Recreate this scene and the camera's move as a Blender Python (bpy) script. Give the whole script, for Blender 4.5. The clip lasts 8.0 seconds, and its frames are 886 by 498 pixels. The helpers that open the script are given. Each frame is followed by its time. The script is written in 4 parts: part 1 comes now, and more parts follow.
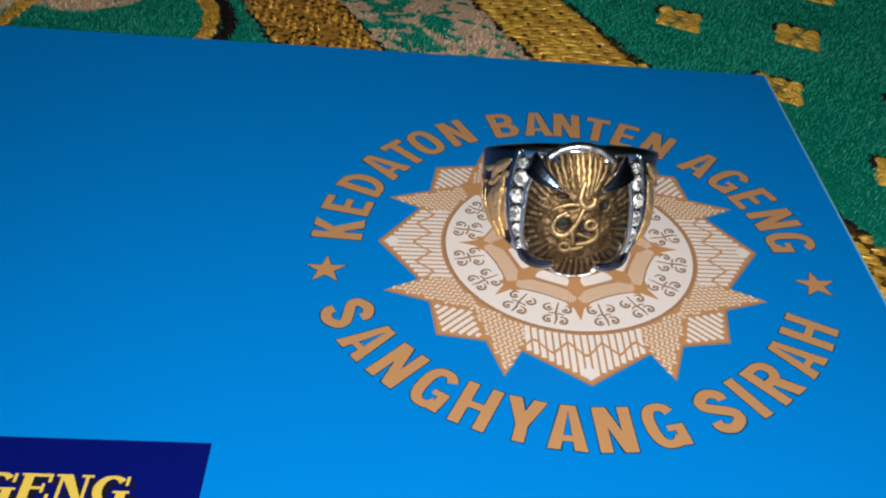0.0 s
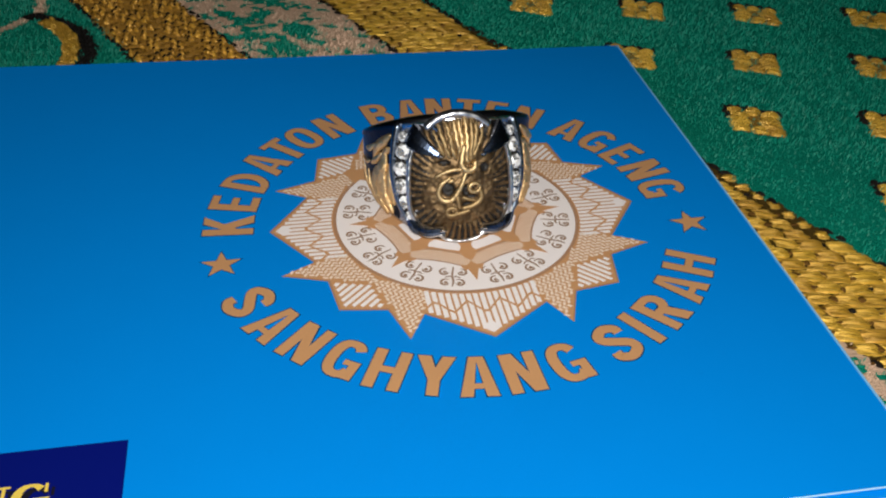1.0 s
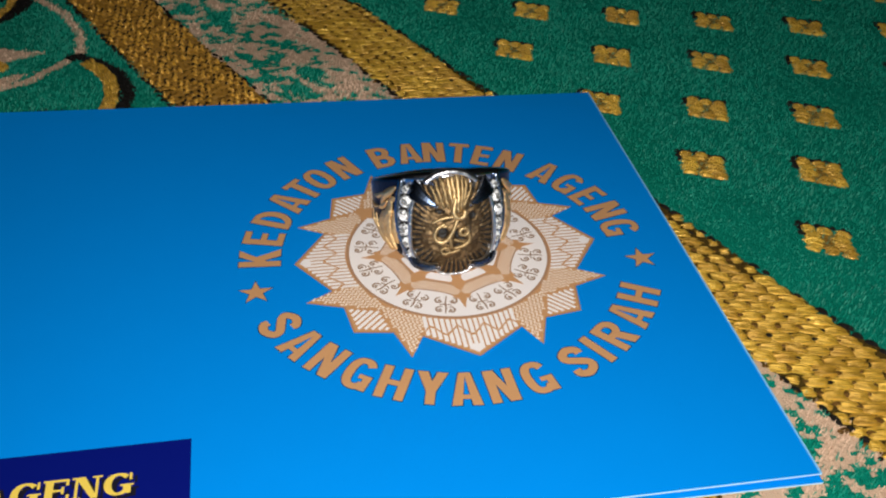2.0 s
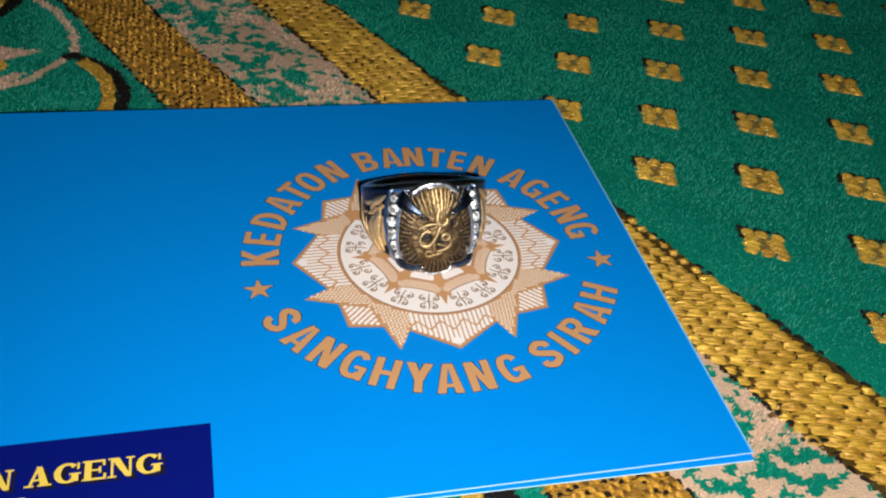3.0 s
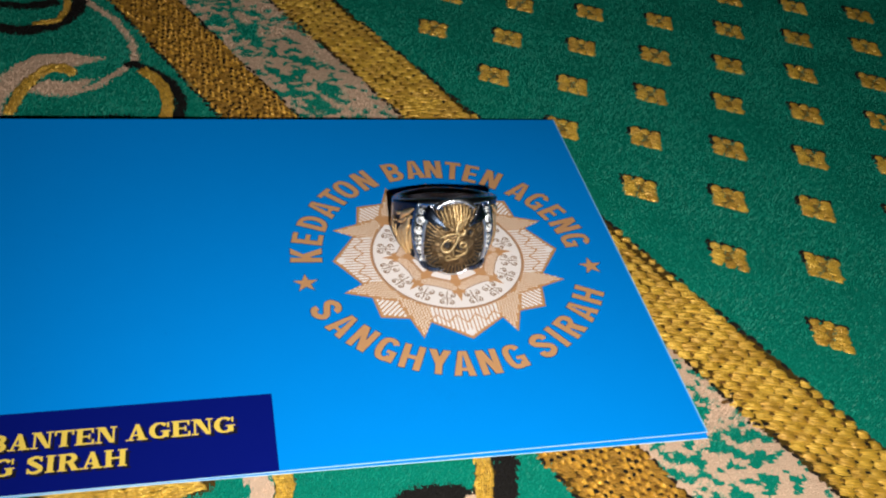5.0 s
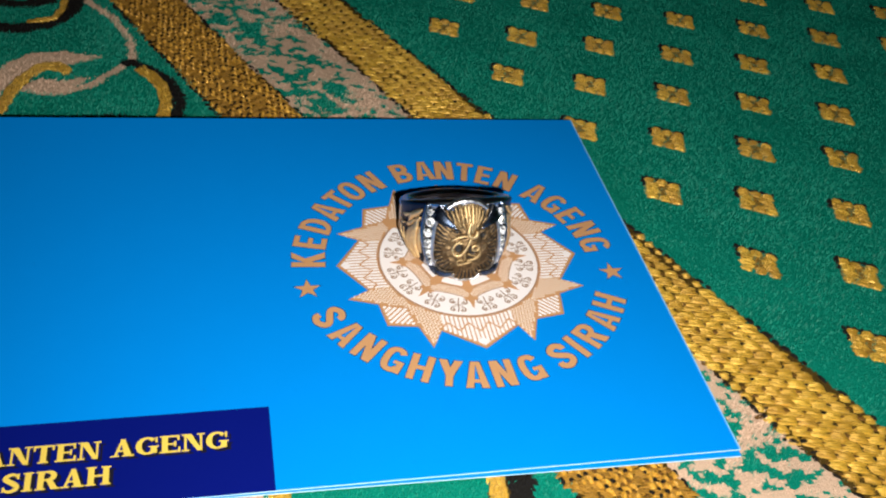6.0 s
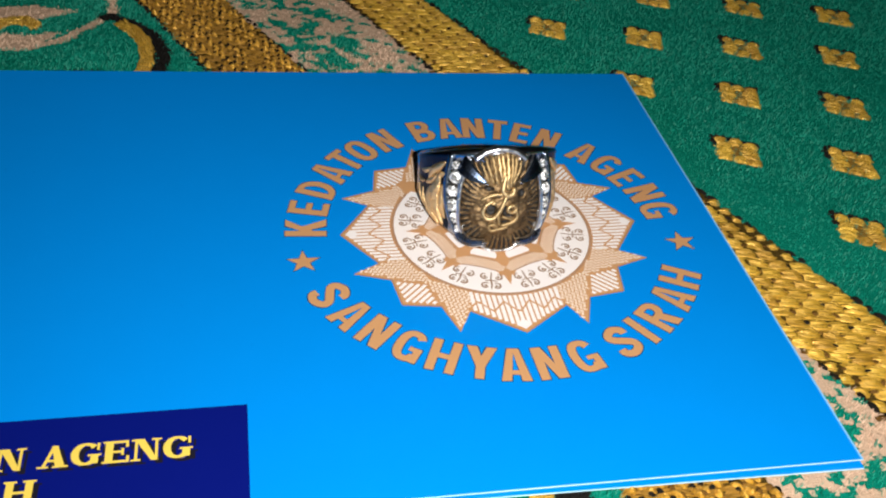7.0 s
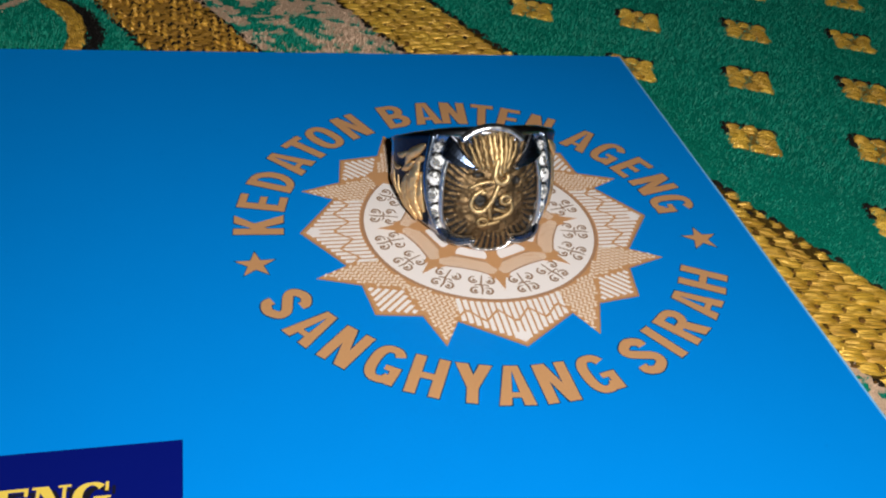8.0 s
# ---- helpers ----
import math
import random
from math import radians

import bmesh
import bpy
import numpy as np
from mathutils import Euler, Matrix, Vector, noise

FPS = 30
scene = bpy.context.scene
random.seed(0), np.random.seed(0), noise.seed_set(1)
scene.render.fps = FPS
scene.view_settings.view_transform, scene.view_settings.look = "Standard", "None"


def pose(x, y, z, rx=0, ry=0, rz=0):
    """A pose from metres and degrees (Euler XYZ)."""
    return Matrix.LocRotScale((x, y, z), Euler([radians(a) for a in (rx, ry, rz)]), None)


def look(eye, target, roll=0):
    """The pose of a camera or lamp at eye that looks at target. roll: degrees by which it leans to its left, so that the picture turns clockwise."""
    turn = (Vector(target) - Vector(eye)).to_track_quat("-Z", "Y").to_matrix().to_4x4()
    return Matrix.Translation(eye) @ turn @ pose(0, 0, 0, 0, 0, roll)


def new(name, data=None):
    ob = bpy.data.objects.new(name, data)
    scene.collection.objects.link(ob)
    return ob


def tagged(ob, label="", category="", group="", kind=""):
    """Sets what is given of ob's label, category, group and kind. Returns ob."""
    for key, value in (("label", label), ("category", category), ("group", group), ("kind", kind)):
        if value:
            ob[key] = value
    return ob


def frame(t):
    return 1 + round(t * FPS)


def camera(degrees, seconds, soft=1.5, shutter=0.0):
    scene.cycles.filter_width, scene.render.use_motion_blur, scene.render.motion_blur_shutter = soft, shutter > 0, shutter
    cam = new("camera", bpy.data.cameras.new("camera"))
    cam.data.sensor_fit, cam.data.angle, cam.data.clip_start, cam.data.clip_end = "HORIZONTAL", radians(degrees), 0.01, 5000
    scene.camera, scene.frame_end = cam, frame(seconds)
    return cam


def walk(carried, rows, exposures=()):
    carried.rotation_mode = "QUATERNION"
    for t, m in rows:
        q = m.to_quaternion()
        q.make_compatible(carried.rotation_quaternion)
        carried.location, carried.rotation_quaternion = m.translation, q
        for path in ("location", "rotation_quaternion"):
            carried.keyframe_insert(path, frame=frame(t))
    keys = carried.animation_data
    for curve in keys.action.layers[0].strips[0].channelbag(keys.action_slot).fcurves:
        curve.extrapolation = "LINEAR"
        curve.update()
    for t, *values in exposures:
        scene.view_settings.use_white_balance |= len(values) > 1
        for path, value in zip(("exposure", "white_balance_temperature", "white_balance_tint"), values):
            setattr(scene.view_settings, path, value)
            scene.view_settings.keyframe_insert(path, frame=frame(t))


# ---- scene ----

cam = camera(48.4, 8.0, soft=2.1)
walk(cam, [
    (0.0, look((-0.02085, -0.09657, 0.08011), (-0.01593, 0.02127, -0.01257), 3.29)),
    (0.2, look((-0.02323, -0.09093, 0.08091), (-0.01223, 0.02630, -0.01203), 3.11)),
    (0.5, look((-0.02720, -0.08737, 0.07619), (-0.00846, 0.03240, -0.01215), 2.36)),
    (0.7, look((-0.02651, -0.09230, 0.07441), (-0.00510, 0.02780, -0.01287), 1.73)),
    (1.0, look((-0.02229, -0.10355, 0.07599), (0.00014, 0.01574, -0.01214), 0.97)),
    (1.2, look((-0.02266, -0.11072, 0.07789), (-0.00020, 0.00899, -0.00966), 0.81)),
    (1.5, look((-0.02434, -0.11643, 0.08634), (-0.00193, 0.00190, -0.00307), 1.15)),
    (1.7, look((-0.02474, -0.11850, 0.09156), (-0.00194, -0.00052, 0.00178), 1.52)),
    (2.8, look((-0.03603, -0.12712, 0.11338), (-0.00532, -0.01413, 0.01963), 4.61)),
    (3.0, look((-0.03608, -0.12975, 0.11531), (-0.00423, -0.01768, 0.02084), 5.26)),
    (3.5, look((-0.03824, -0.13479, 0.12237), (-0.00455, -0.02485, 0.02605), 6.48)),
    (4.0, look((-0.04248, -0.14089, 0.13204), (-0.00736, -0.03294, 0.03399), 7.72)),
    (5.5, look((-0.05084, -0.14988, 0.14323), (-0.01739, -0.04121, 0.04540), 8.46)),
    (6.0, look((-0.04659, -0.14118, 0.13172), (-0.01438, -0.03068, 0.03553), 7.62)),
    (6.5, look((-0.04209, -0.13203, 0.11672), (-0.01203, -0.01960, 0.02208), 6.58)),
    (7.0, look((-0.03789, -0.11963, 0.09967), (-0.01072, -0.00565, 0.00602), 5.33)),
    (7.5, look((-0.03476, -0.10987, 0.08899), (-0.00555, 0.00483, -0.00315), 5.48)),
    (8.0, look((-0.03547, -0.10187, 0.08125), (-0.00289, 0.01318, -0.00932), 6.31)),
], exposures=[(0.0, -0.33), (0.5, -0.22), (1.0, -0.44), (1.5, -0.40), (3.0, -0.1), (3.5, -0.16), (4.0, -0.22), (5.5, 0.0), (6.0, 0.14), (6.5, 0.27), (7.0, 0.09), (7.5, -0.06), (8.0, -0.25)])

# ---- light: a phone torch held beside the lens in a dim room ----
world = bpy.data.worlds.new("dim_room")
scene.world = world
world.use_nodes = True
world.node_tree.nodes["Background"].inputs[0].default_value = (0.55, 0.62, 0.75, 1)
world.node_tree.nodes["Background"].inputs[1].default_value = 0.06

torch = new("phone_torch", bpy.data.lights.new("phone_torch", "SPOT"))
torch.data.energy = 2.3
torch.data.color = (1.0, 0.97, 0.93)
torch.data.shadow_soft_size = 0.003
torch.data.spot_size, torch.data.spot_blend = radians(125), 1.0
torch.matrix_world = look((-0.030, -0.154, 0.120), (0.030, 0.040, 0.0))


# ---- materials ----
class Nodes:
    """A small writer for node materials."""

    def __init__(self, name):
        self.mat = bpy.data.materials.new(name)
        self.mat.use_nodes = True
        self.tree = self.mat.node_tree
        self.bsdf = self.tree.nodes["Principled BSDF"]
        self.coord = self.tree.nodes.new("ShaderNodeTexCoord")

    def set(self, **values):
        for key, value in values.items():
            self.bsdf.inputs[key.replace("_", " ")].default_value = value
        return self

    def link(self, a, b):
        self.tree.links.new(a, b)

    def noise(self, scale, detail=3.0, stretch=(1, 1, 1), turn=0.0):
        mapping = self.tree.nodes.new("ShaderNodeMapping")
        mapping.inputs["Scale"].default_value = stretch
        mapping.inputs["Rotation"].default_value = (0, 0, turn)
        self.link(self.coord.outputs["Object"], mapping.inputs["Vector"])
        tex = self.tree.nodes.new("ShaderNodeTexNoise")
        tex.inputs["Scale"].default_value = scale
        tex.inputs["Detail"].default_value = detail
        self.link(mapping.outputs["Vector"], tex.inputs["Vector"])
        return tex.outputs["Fac"]

    def ramp(self, fac, stops):
        node = self.tree.nodes.new("ShaderNodeValToRGB")
        node.color_ramp.elements[0].position, node.color_ramp.elements[0].color = stops[0][0], (*stops[0][1], 1)
        node.color_ramp.elements[1].position, node.color_ramp.elements[1].color = stops[-1][0], (*stops[-1][1], 1)
        for place, colour in stops[1:-1]:
            node.color_ramp.elements.new(place).color = (*colour, 1)
        self.link(fac, node.inputs["Fac"])
        return node.outputs["Color"]

    def blend(self, a, b, fac=0.5, kind="MIX"):
        node = self.tree.nodes.new("ShaderNodeMix")
        node.data_type, node.blend_type = "RGBA", kind
        node.inputs["Factor"].default_value = fac
        self.link(a, node.inputs["A"])
        self.link(b, node.inputs["B"])
        return node.outputs["Result"]

    def colour(self, socket):
        self.link(socket, self.bsdf.inputs["Base Color"])
        return self

    def rough(self, fac, low, high):
        node = self.tree.nodes.new("ShaderNodeMapRange")
        node.inputs["To Min"].default_value, node.inputs["To Max"].default_value = low, high
        self.link(fac, node.inputs["Value"])
        self.link(node.outputs["Result"], self.bsdf.inputs["Roughness"])
        return self

    def bump(self, fac, distance, strength=1.0):
        node = self.tree.nodes.new("ShaderNodeBump")
        node.inputs["Distance"].default_value, node.inputs["Strength"].default_value = distance, strength
        self.link(fac, node.inputs["Height"])
        self.link(node.outputs["Normal"], self.bsdf.inputs["Normal"])
        return self

    def random_tone(self, colours, island=True):
        node = self.tree.nodes.new("ShaderNodeNewGeometry" if island else "ShaderNodeObjectInfo")
        return self.ramp(node.outputs["Random Per Island" if island else "Random"], colours)


def shades(colour, spread):
    return [(0.0, tuple(c * (1 - spread) for c in colour)), (1.0, tuple(min(1, c * (1 + spread)) for c in colour))]


def printed(name, colour, spread=0.06, rough=0.34):
    n = Nodes(name)
    n.colour(n.blend(n.ramp(n.noise(180, 4), shades(colour, spread)), n.ramp(n.noise(4200, 2), shades(colour, spread * 1.6)), 0.4))
    n.rough(n.noise(900, 4), rough - 0.05, rough + 0.08)
    n.bump(n.noise(2600, 3), 0.00002, 0.25)
    return n.set(Specular_IOR_Level=0.22).mat


BLUE = printed("blue_printed_card", (0.0, 0.255, 0.80), 0.03)
NAVY = printed("navy_print", (0.002, 0.007, 0.16), 0.06)
TAN = printed("tan_print", (0.60, 0.316, 0.142), 0.12)
CREAM = printed("cream_print", (0.90, 0.74, 0.60), 0.05)
WHITE = printed("white_print", (0.955, 0.888, 0.865), 0.03)
BROWN = printed("brown_print", (0.43, 0.235, 0.13), 0.10)
UMBER = printed("umber_print", (0.33, 0.20, 0.12), 0.10)
YELLOW = printed("yellow_print", (0.84, 0.61, 0.10), 0.06)
SHADE = printed("black_print", (0.012, 0.011, 0.02), 0.10)
RIM = printed("dark_teal_print", (0.004, 0.06, 0.15), 0.10)
EDGE = printed("pale_blue_worn_edge", (0.20, 0.52, 0.86), 0.15, 0.5)
PAPER = printed("white_paper_core", (0.50, 0.78, 0.94), 0.04, 0.7)


def pile(name, colour, spread, sheen=0.0, rough=0.75, gloss=0.15):
    n = Nodes(name)
    n.colour(n.blend(n.random_tone(shades(colour, spread)), n.ramp(n.noise(300, 4), shades(colour, spread)), 0.5))
    return n.set(Roughness=rough, Specular_IOR_Level=gloss, Sheen_Weight=sheen, Sheen_Roughness=0.5).mat


def ground_pile(name, colour, spread):
    n = Nodes(name)
    n.colour(n.blend(n.ramp(n.noise(1500, 3), shades(colour, spread)), n.ramp(n.noise(120, 4), shades(colour, spread * 0.7)), 0.5))
    n.bump(n.noise(2600, 3), 0.0004, 0.7)
    return n.set(Roughness=0.9, Specular_IOR_Level=0.08).mat


GREEN = ground_pile("green_pile_ground", (0.001, 0.195, 0.128), 0.22)
SAND = ground_pile("sand_pile_ground", (0.61, 0.42, 0.29), 0.18)
COAL = ground_pile("black_pile_ground", (0.012, 0.011, 0.010), 0.4)
OCHRE = ground_pile("ochre_weave_ground", (0.07, 0.042, 0.008), 0.4)
GREEN_TUFT = pile("green_tuft", (0.003, 0.245, 0.162), 0.3, 0.0, 0.5, 0.22)
SAND_TUFT = pile("sand_tuft", (0.72, 0.50, 0.355), 0.25)
COAL_TUFT = pile("black_tuft", (0.012, 0.011, 0.010), 0.4)


def yarn(name, colour, spread, metallic=0.0, rough=0.36, gloss=0.5, island=True):
    """Twisted yarn, its fibres lying along the stitches."""
    n = Nodes(name)
    fibre = n.noise(1300, 4, (0.3, 4.0, 1.0), radians(14.6))
    patch = n.noise(330, 3)
    tones = n.blend(n.random_tone(shades(colour, spread), island), n.ramp(fibre, [(0.36, tuple(c * 0.4 for c in colour)), (0.64, tuple(min(1, c * 1.45) for c in colour))]), 0.5)
    n.colour(n.blend(tones, n.ramp(patch, shades(colour, 0.4)), 0.3))
    n.bump(fibre, 0.0005, 0.9)
    return n.set(Roughness=rough, Specular_IOR_Level=gloss, Metallic=metallic).mat


GOLD_YARN = yarn("gold_yarn", (0.84, 0.415, 0.045), 0.6, 0.35, 0.30, 0.8)
KNOT_YARN = yarn("ochre_yarn", (0.74, 0.365, 0.038), 0.55, 0.35, 0.30, 0.8)
GOLD_PIECE = yarn("gold_yarn_stitch", (0.84, 0.415, 0.045), 0.6, 0.35, 0.30, 0.8, False)
MUSTARD_YARN = yarn("mustard_yarn", (0.36, 0.180, 0.020), 0.5, 0.15, 0.5, 0.3)
# dark brown that stands for shade in the gaps between stitches
GAP_SHADE = yarn("brown_gap_shade", (0.13, 0.062, 0.012), 0.5, 0.0, 0.7, 0.1)
# black of the edging threads, also the deepest gap shade
BLACK_YARN_AND_GAP = yarn("black_yarn_and_gap_shade", (0.012, 0.010, 0.008), 0.4, 0.0, 0.7, 0.1)


def metal(name, colour, rough, wear=0.06, scale=600, relief=0.0001):
    n = Nodes(name)
    n.colour(n.ramp(n.noise(scale, 4), shades(colour, 0.12)))
    n.rough(n.noise(scale * 1.7, 4), rough, rough + wear)
    n.bump(n.noise(scale * 0.8, 3), relief, 0.35 if rough < 0.2 else 1.0)
    return n.set(Metallic=1.0).mat


CHROME = metal("polished_steel", (0.66, 0.67, 0.70), 0.11)
DARK_CHROME = metal("dark_steel", (0.44, 0.46, 0.52), 0.17, 0.1)
# the claws' blue-grey colour paints in the reflected card
CLAW_STEEL = metal("card_tinted_claw_steel", (0.12, 0.16, 0.24), 0.22, 0.1)
SOFT_STEEL = metal("worn_bright_steel", (0.72, 0.73, 0.76), 0.22, 0.16, 900, 0.00025)
SATIN_STEEL = metal("satin_inner_steel", (0.60, 0.61, 0.65), 0.42, 0.1)
# rail steel whose blue tint is the card's reflection put into the colour
CARD_TINT_STEEL = metal("card_tinted_steel", (0.30, 0.36, 0.46), 0.2, 0.12)
GOLD = metal("polished_gold_plate", (1.0, 0.66, 0.33), 0.38, 0.16, 1000, 0.0006)
BRONZE = metal("antique_bronze", (0.15, 0.098, 0.050), 0.44, 0.25, 1500)
BRASS = metal("antique_brass", (0.62, 0.45, 0.23), 0.38, 0.3, 2300)
RIB_BRONZE = metal("lighter_bronze", (0.25, 0.165, 0.084), 0.42, 0.3, 2400)
DARKER_BRASS = metal("darker_antique_brass", (0.42, 0.295, 0.145), 0.44, 0.3, 2200)
SHOULDER = metal("near_black_steel", (0.035, 0.042, 0.06), 0.22, 0.2)
RECESS_BLACK = Nodes("near_black_recess").set(Base_Color=(0.012, 0.010, 0.008, 1), Roughness=0.6).mat
CRYSTAL = Nodes("clear_crystal").set(Base_Color=(0.86, 0.86, 0.84, 1), Roughness=0.03, IOR=1.75, Transmission_Weight=0.72, Coat_Weight=0.3, Specular_IOR_Level=0.8).mat

WALL_PAINT = ground_pile("pale_wall_paint", (0.55, 0.54, 0.50), 0.06)
FLOOR_TILE = printed("grey_floor_tile", (0.30, 0.29, 0.28), 0.10)


# ---- building helpers; all shapes below are drawn in millimetres ----
def mesh_of(verts, faces, materials, slots=None, smooth=False):
    me = bpy.data.meshes.new("mesh")
    me.from_pydata([(x * 0.001, y * 0.001, z * 0.001) for x, y, z in verts], [], faces)
    for m in materials if isinstance(materials, (list, tuple)) else [materials]:
        me.materials.append(m)
    if slots is not None:
        me.polygons.foreach_set("material_index", list(slots))
    if smooth:
        me.polygons.foreach_set("use_smooth", [True] * len(me.polygons))
    me.update()
    return me


def part(name, data, parent=None, label="", kind=""):
    """Links a mesh as one object under a thing or a part."""
    ob = new(name, data)
    ob.parent = parent
    return tagged(ob, label, kind=kind)


class Shape:
    """Collects vertices and faces of one mesh."""

    def __init__(self):
        self.v, self.f, self.m = [], [], []

    def add(self, verts, faces, slot=0):
        n = len(self.v)
        self.v += [tuple(p) for p in verts]
        self.f += [tuple(i + n for i in face) for face in faces]
        self.m += [slot] * len(faces)
        return self

    def mesh(self, materials, smooth=False):
        return mesh_of(self.v, self.f, materials, self.m, smooth)


def tube(points, radii, sides=8, flat=1.0, up=(0, 0, 1)):
    """A round or flattened bar swept along points, with closed rounded ends."""
    pts = [Vector(p) for p in points]
    n = len(pts)
    radii = [radii] * n if isinstance(radii, (int, float)) else radii
    verts, faces = [], []
    up = Vector(up)
    for i, p in enumerate(pts):
        d = (pts[min(i + 1, n - 1)] - pts[max(i - 1, 0)]).normalized()
        side = d.cross(up)
        side = side.normalized() if side.length > 1e-6 else Vector((1, 0, 0))
        top = side.cross(d).normalized()
        for k in range(sides):
            a = 2 * math.pi * k / sides
            verts.append(p + radii[i] * (math.cos(a) * side + flat * math.sin(a) * top))
    for i in range(n - 1):
        for k in range(sides):
            a, b = i * sides + k, i * sides + (k + 1) % sides
            faces.append((a, b, b + sides, a + sides))
    d0, d1 = (pts[0] - pts[1]).normalized(), (pts[-1] - pts[-2]).normalized()
    verts.append(pts[0] + d0 * radii[0] * 0.6)
    verts.append(pts[-1] + d1 * radii[-1] * 0.6)
    for k in range(sides):
        faces.append((len(verts) - 2, (k + 1) % sides, k))
        faces.append((len(verts) - 1, (n - 1) * sides + k, (n - 1) * sides + (k + 1) % sides))
    return verts, faces


def spline(points, steps=6):
    """A smooth line through points (Catmull-Rom)."""
    p = [np.array(q, float) for q in points]
    p = [2 * p[0] - p[1]] + p + [2 * p[-1] - p[-2]]
    out = []
    for i in range(1, len(p) - 2):
        for s in range(steps):
            t = s / steps
            out.append(0.5 * (2 * p[i] + (p[i + 1] - p[i - 1]) * t + (2 * p[i - 1] - 5 * p[i] + 4 * p[i + 1] - p[i + 2]) * t * t
                              + (3 * p[i] - p[i - 1] - 3 * p[i + 1] + p[i + 2]) * t ** 3))
    out.append(p[-2])
    return [tuple(q) for q in out]


class ValueNoise:
    """Smooth random heights over the plane, for whole arrays of places."""

    def __init__(self, seed, cell):
        self.grid, self.cell = np.random.RandomState(seed).rand(128, 128), cell

    def __call__(self, x, y):
        x, y = np.asarray(x) / self.cell + 500, np.asarray(y) / self.cell + 500
        i, j = np.floor(x).astype(int), np.floor(y).astype(int)
        u, v = x - i, y - j
        u, v = u * u * (3 - 2 * u), v * v * (3 - 2 * v)
        g = self.grid
        at = lambda a, b: g[a % 128, b % 128]
        return (at(i, j) * (1 - u) + at(i + 1, j) * u) * (1 - v) + (at(i, j + 1) * (1 - u) + at(i + 1, j + 1) * u) * v


# ---- the room: unseen walls and ceiling added to close out ambient light ----
def box_mesh(lo, hi, material):
    (a, b, c), (d, e, f) = lo, hi
    v = [(a, b, c), (d, b, c), (d, e, c), (a, e, c), (a, b, f), (d, b, f), (d, e, f), (a, e, f)]
    return mesh_of([[1000 * t for t in p] for p in v], [(3, 2, 1, 0), (4, 5, 6, 7), (0, 1, 5, 4), (1, 2, 6, 5), (2, 3, 7, 6), (3, 0, 4, 7)], material)


for name, lo, hi, material, label in (
        ("floor", (-1.9, -1.9, -0.107), (1.9, 1.9, -0.0075), FLOOR_TILE, "plain grey floor under the green rug"),
        ("wall_north", (-1.9, 1.9, -0.107), (1.9, 2.0, 2.7), WALL_PAINT, "unseen plain pale wall, added to close the room"),
        ("wall_south", (-1.9, -2.0, -0.107), (1.9, -1.9, 2.7), WALL_PAINT, "unseen plain pale wall, added to close the room"),
        ("wall_east", (1.9, -2.0, -0.107), (2.0, 2.0, 2.7), WALL_PAINT, "unseen plain pale wall, added to close the room"),
        ("wall_west", (-2.0, -2.0, -0.107), (-1.9, 2.0, 2.7), WALL_PAINT, "unseen plain pale wall, added to close the room"),
        ("ceiling", (-2.0, -2.0, 2.7), (2.0, 2.0, 2.8), WALL_PAINT, "unseen plain pale ceiling, added to block ambient light")):
    tagged(part(name, box_mesh(lo, hi, material)), label, kind="structure")


# ---- the leaflet ----
def lift(x, y):
    """The leaflet's far edge rises a little towards its fold."""
    return 0.0235 * max(0.0, 40 - x) * min(1.0, max(0.0, (y + 45) / 105)) ** 3


def near_edge(x):
    return -47.15 - 0.0155 * (x - 39.5)


def far_edge(x):
    return 57.2 - 0.0141 * (x - 40)


def right_edge(t):
    return 39.4 + 0.7 * t


LEFT_END = -180.0


def panel(z, thick, extra_near, extra_right, nx=90, ny=46):
    """A thin bent sheet of card: printed faces, paper edges."""
    s = Shape()
    top, low = [], []
    for j in range(ny + 1):
        t = j / ny
        for i in range(nx + 1):
            x = LEFT_END + (right_edge(t) + extra_right - LEFT_END) * (i / nx)
            y0 = near_edge(x) - extra_near(x)
            y = y0 + (far_edge(x) - y0) * t
            h = lift(x, y) + z
            top.append((x, y, h))
            low.append((x, y, h - thick))
    n = len(top)
    at = lambda i, j: j * (nx + 1) + i
    faces = [(at(i, j), at(i + 1, j), at(i + 1, j + 1), at(i, j + 1)) for j in range(ny) for i in range(nx)]
    s.add(top + low, faces + [tuple(n + k for k in reversed(f)) for f in faces])
    ring = [at(i, 0) for i in range(nx)] + [at(nx, j) for j in range(ny)] + [at(nx - i, ny) for i in range(nx)] + [at(0, ny - j) for j in range(ny)]
    rim = [(ring[k], n + ring[k], n + ring[(k + 1) % len(ring)], ring[(k + 1) % len(ring)]) for k in range(len(ring))]
    s.f += rim
    s.m += [1] * len(rim)
    return s.mesh([BLUE, PAPER], False)


leaflet = tagged(new("leaflet"), "glossy bright blue folded card leaflet lying on the green rug", "leaflet")
top_panel = part("top_panel", panel(0.0, 0.28, lambda x: 0.0, 0.0), leaflet, "bright blue printed cover with white cut edges")
part("lower_panel", panel(-0.85, 0.28, lambda x: -0.3 + 1.1 * min(1, max(0, (x + 60) / 100)), 0.0), leaflet, "blue lower sheet peeping out under the cover")


def on_card(points, height):
    return [(x, y, lift(x, y) + height) for x, y in points]


def print_mesh(polygons, height, material):
    """Flat inked shapes that follow the leaflet's surface. polygons: lists of (x, y)."""
    s = Shape()
    for poly in polygons:
        s.add(on_card(poly, height), [tuple(range(len(poly)))])
    return s.mesh(material)


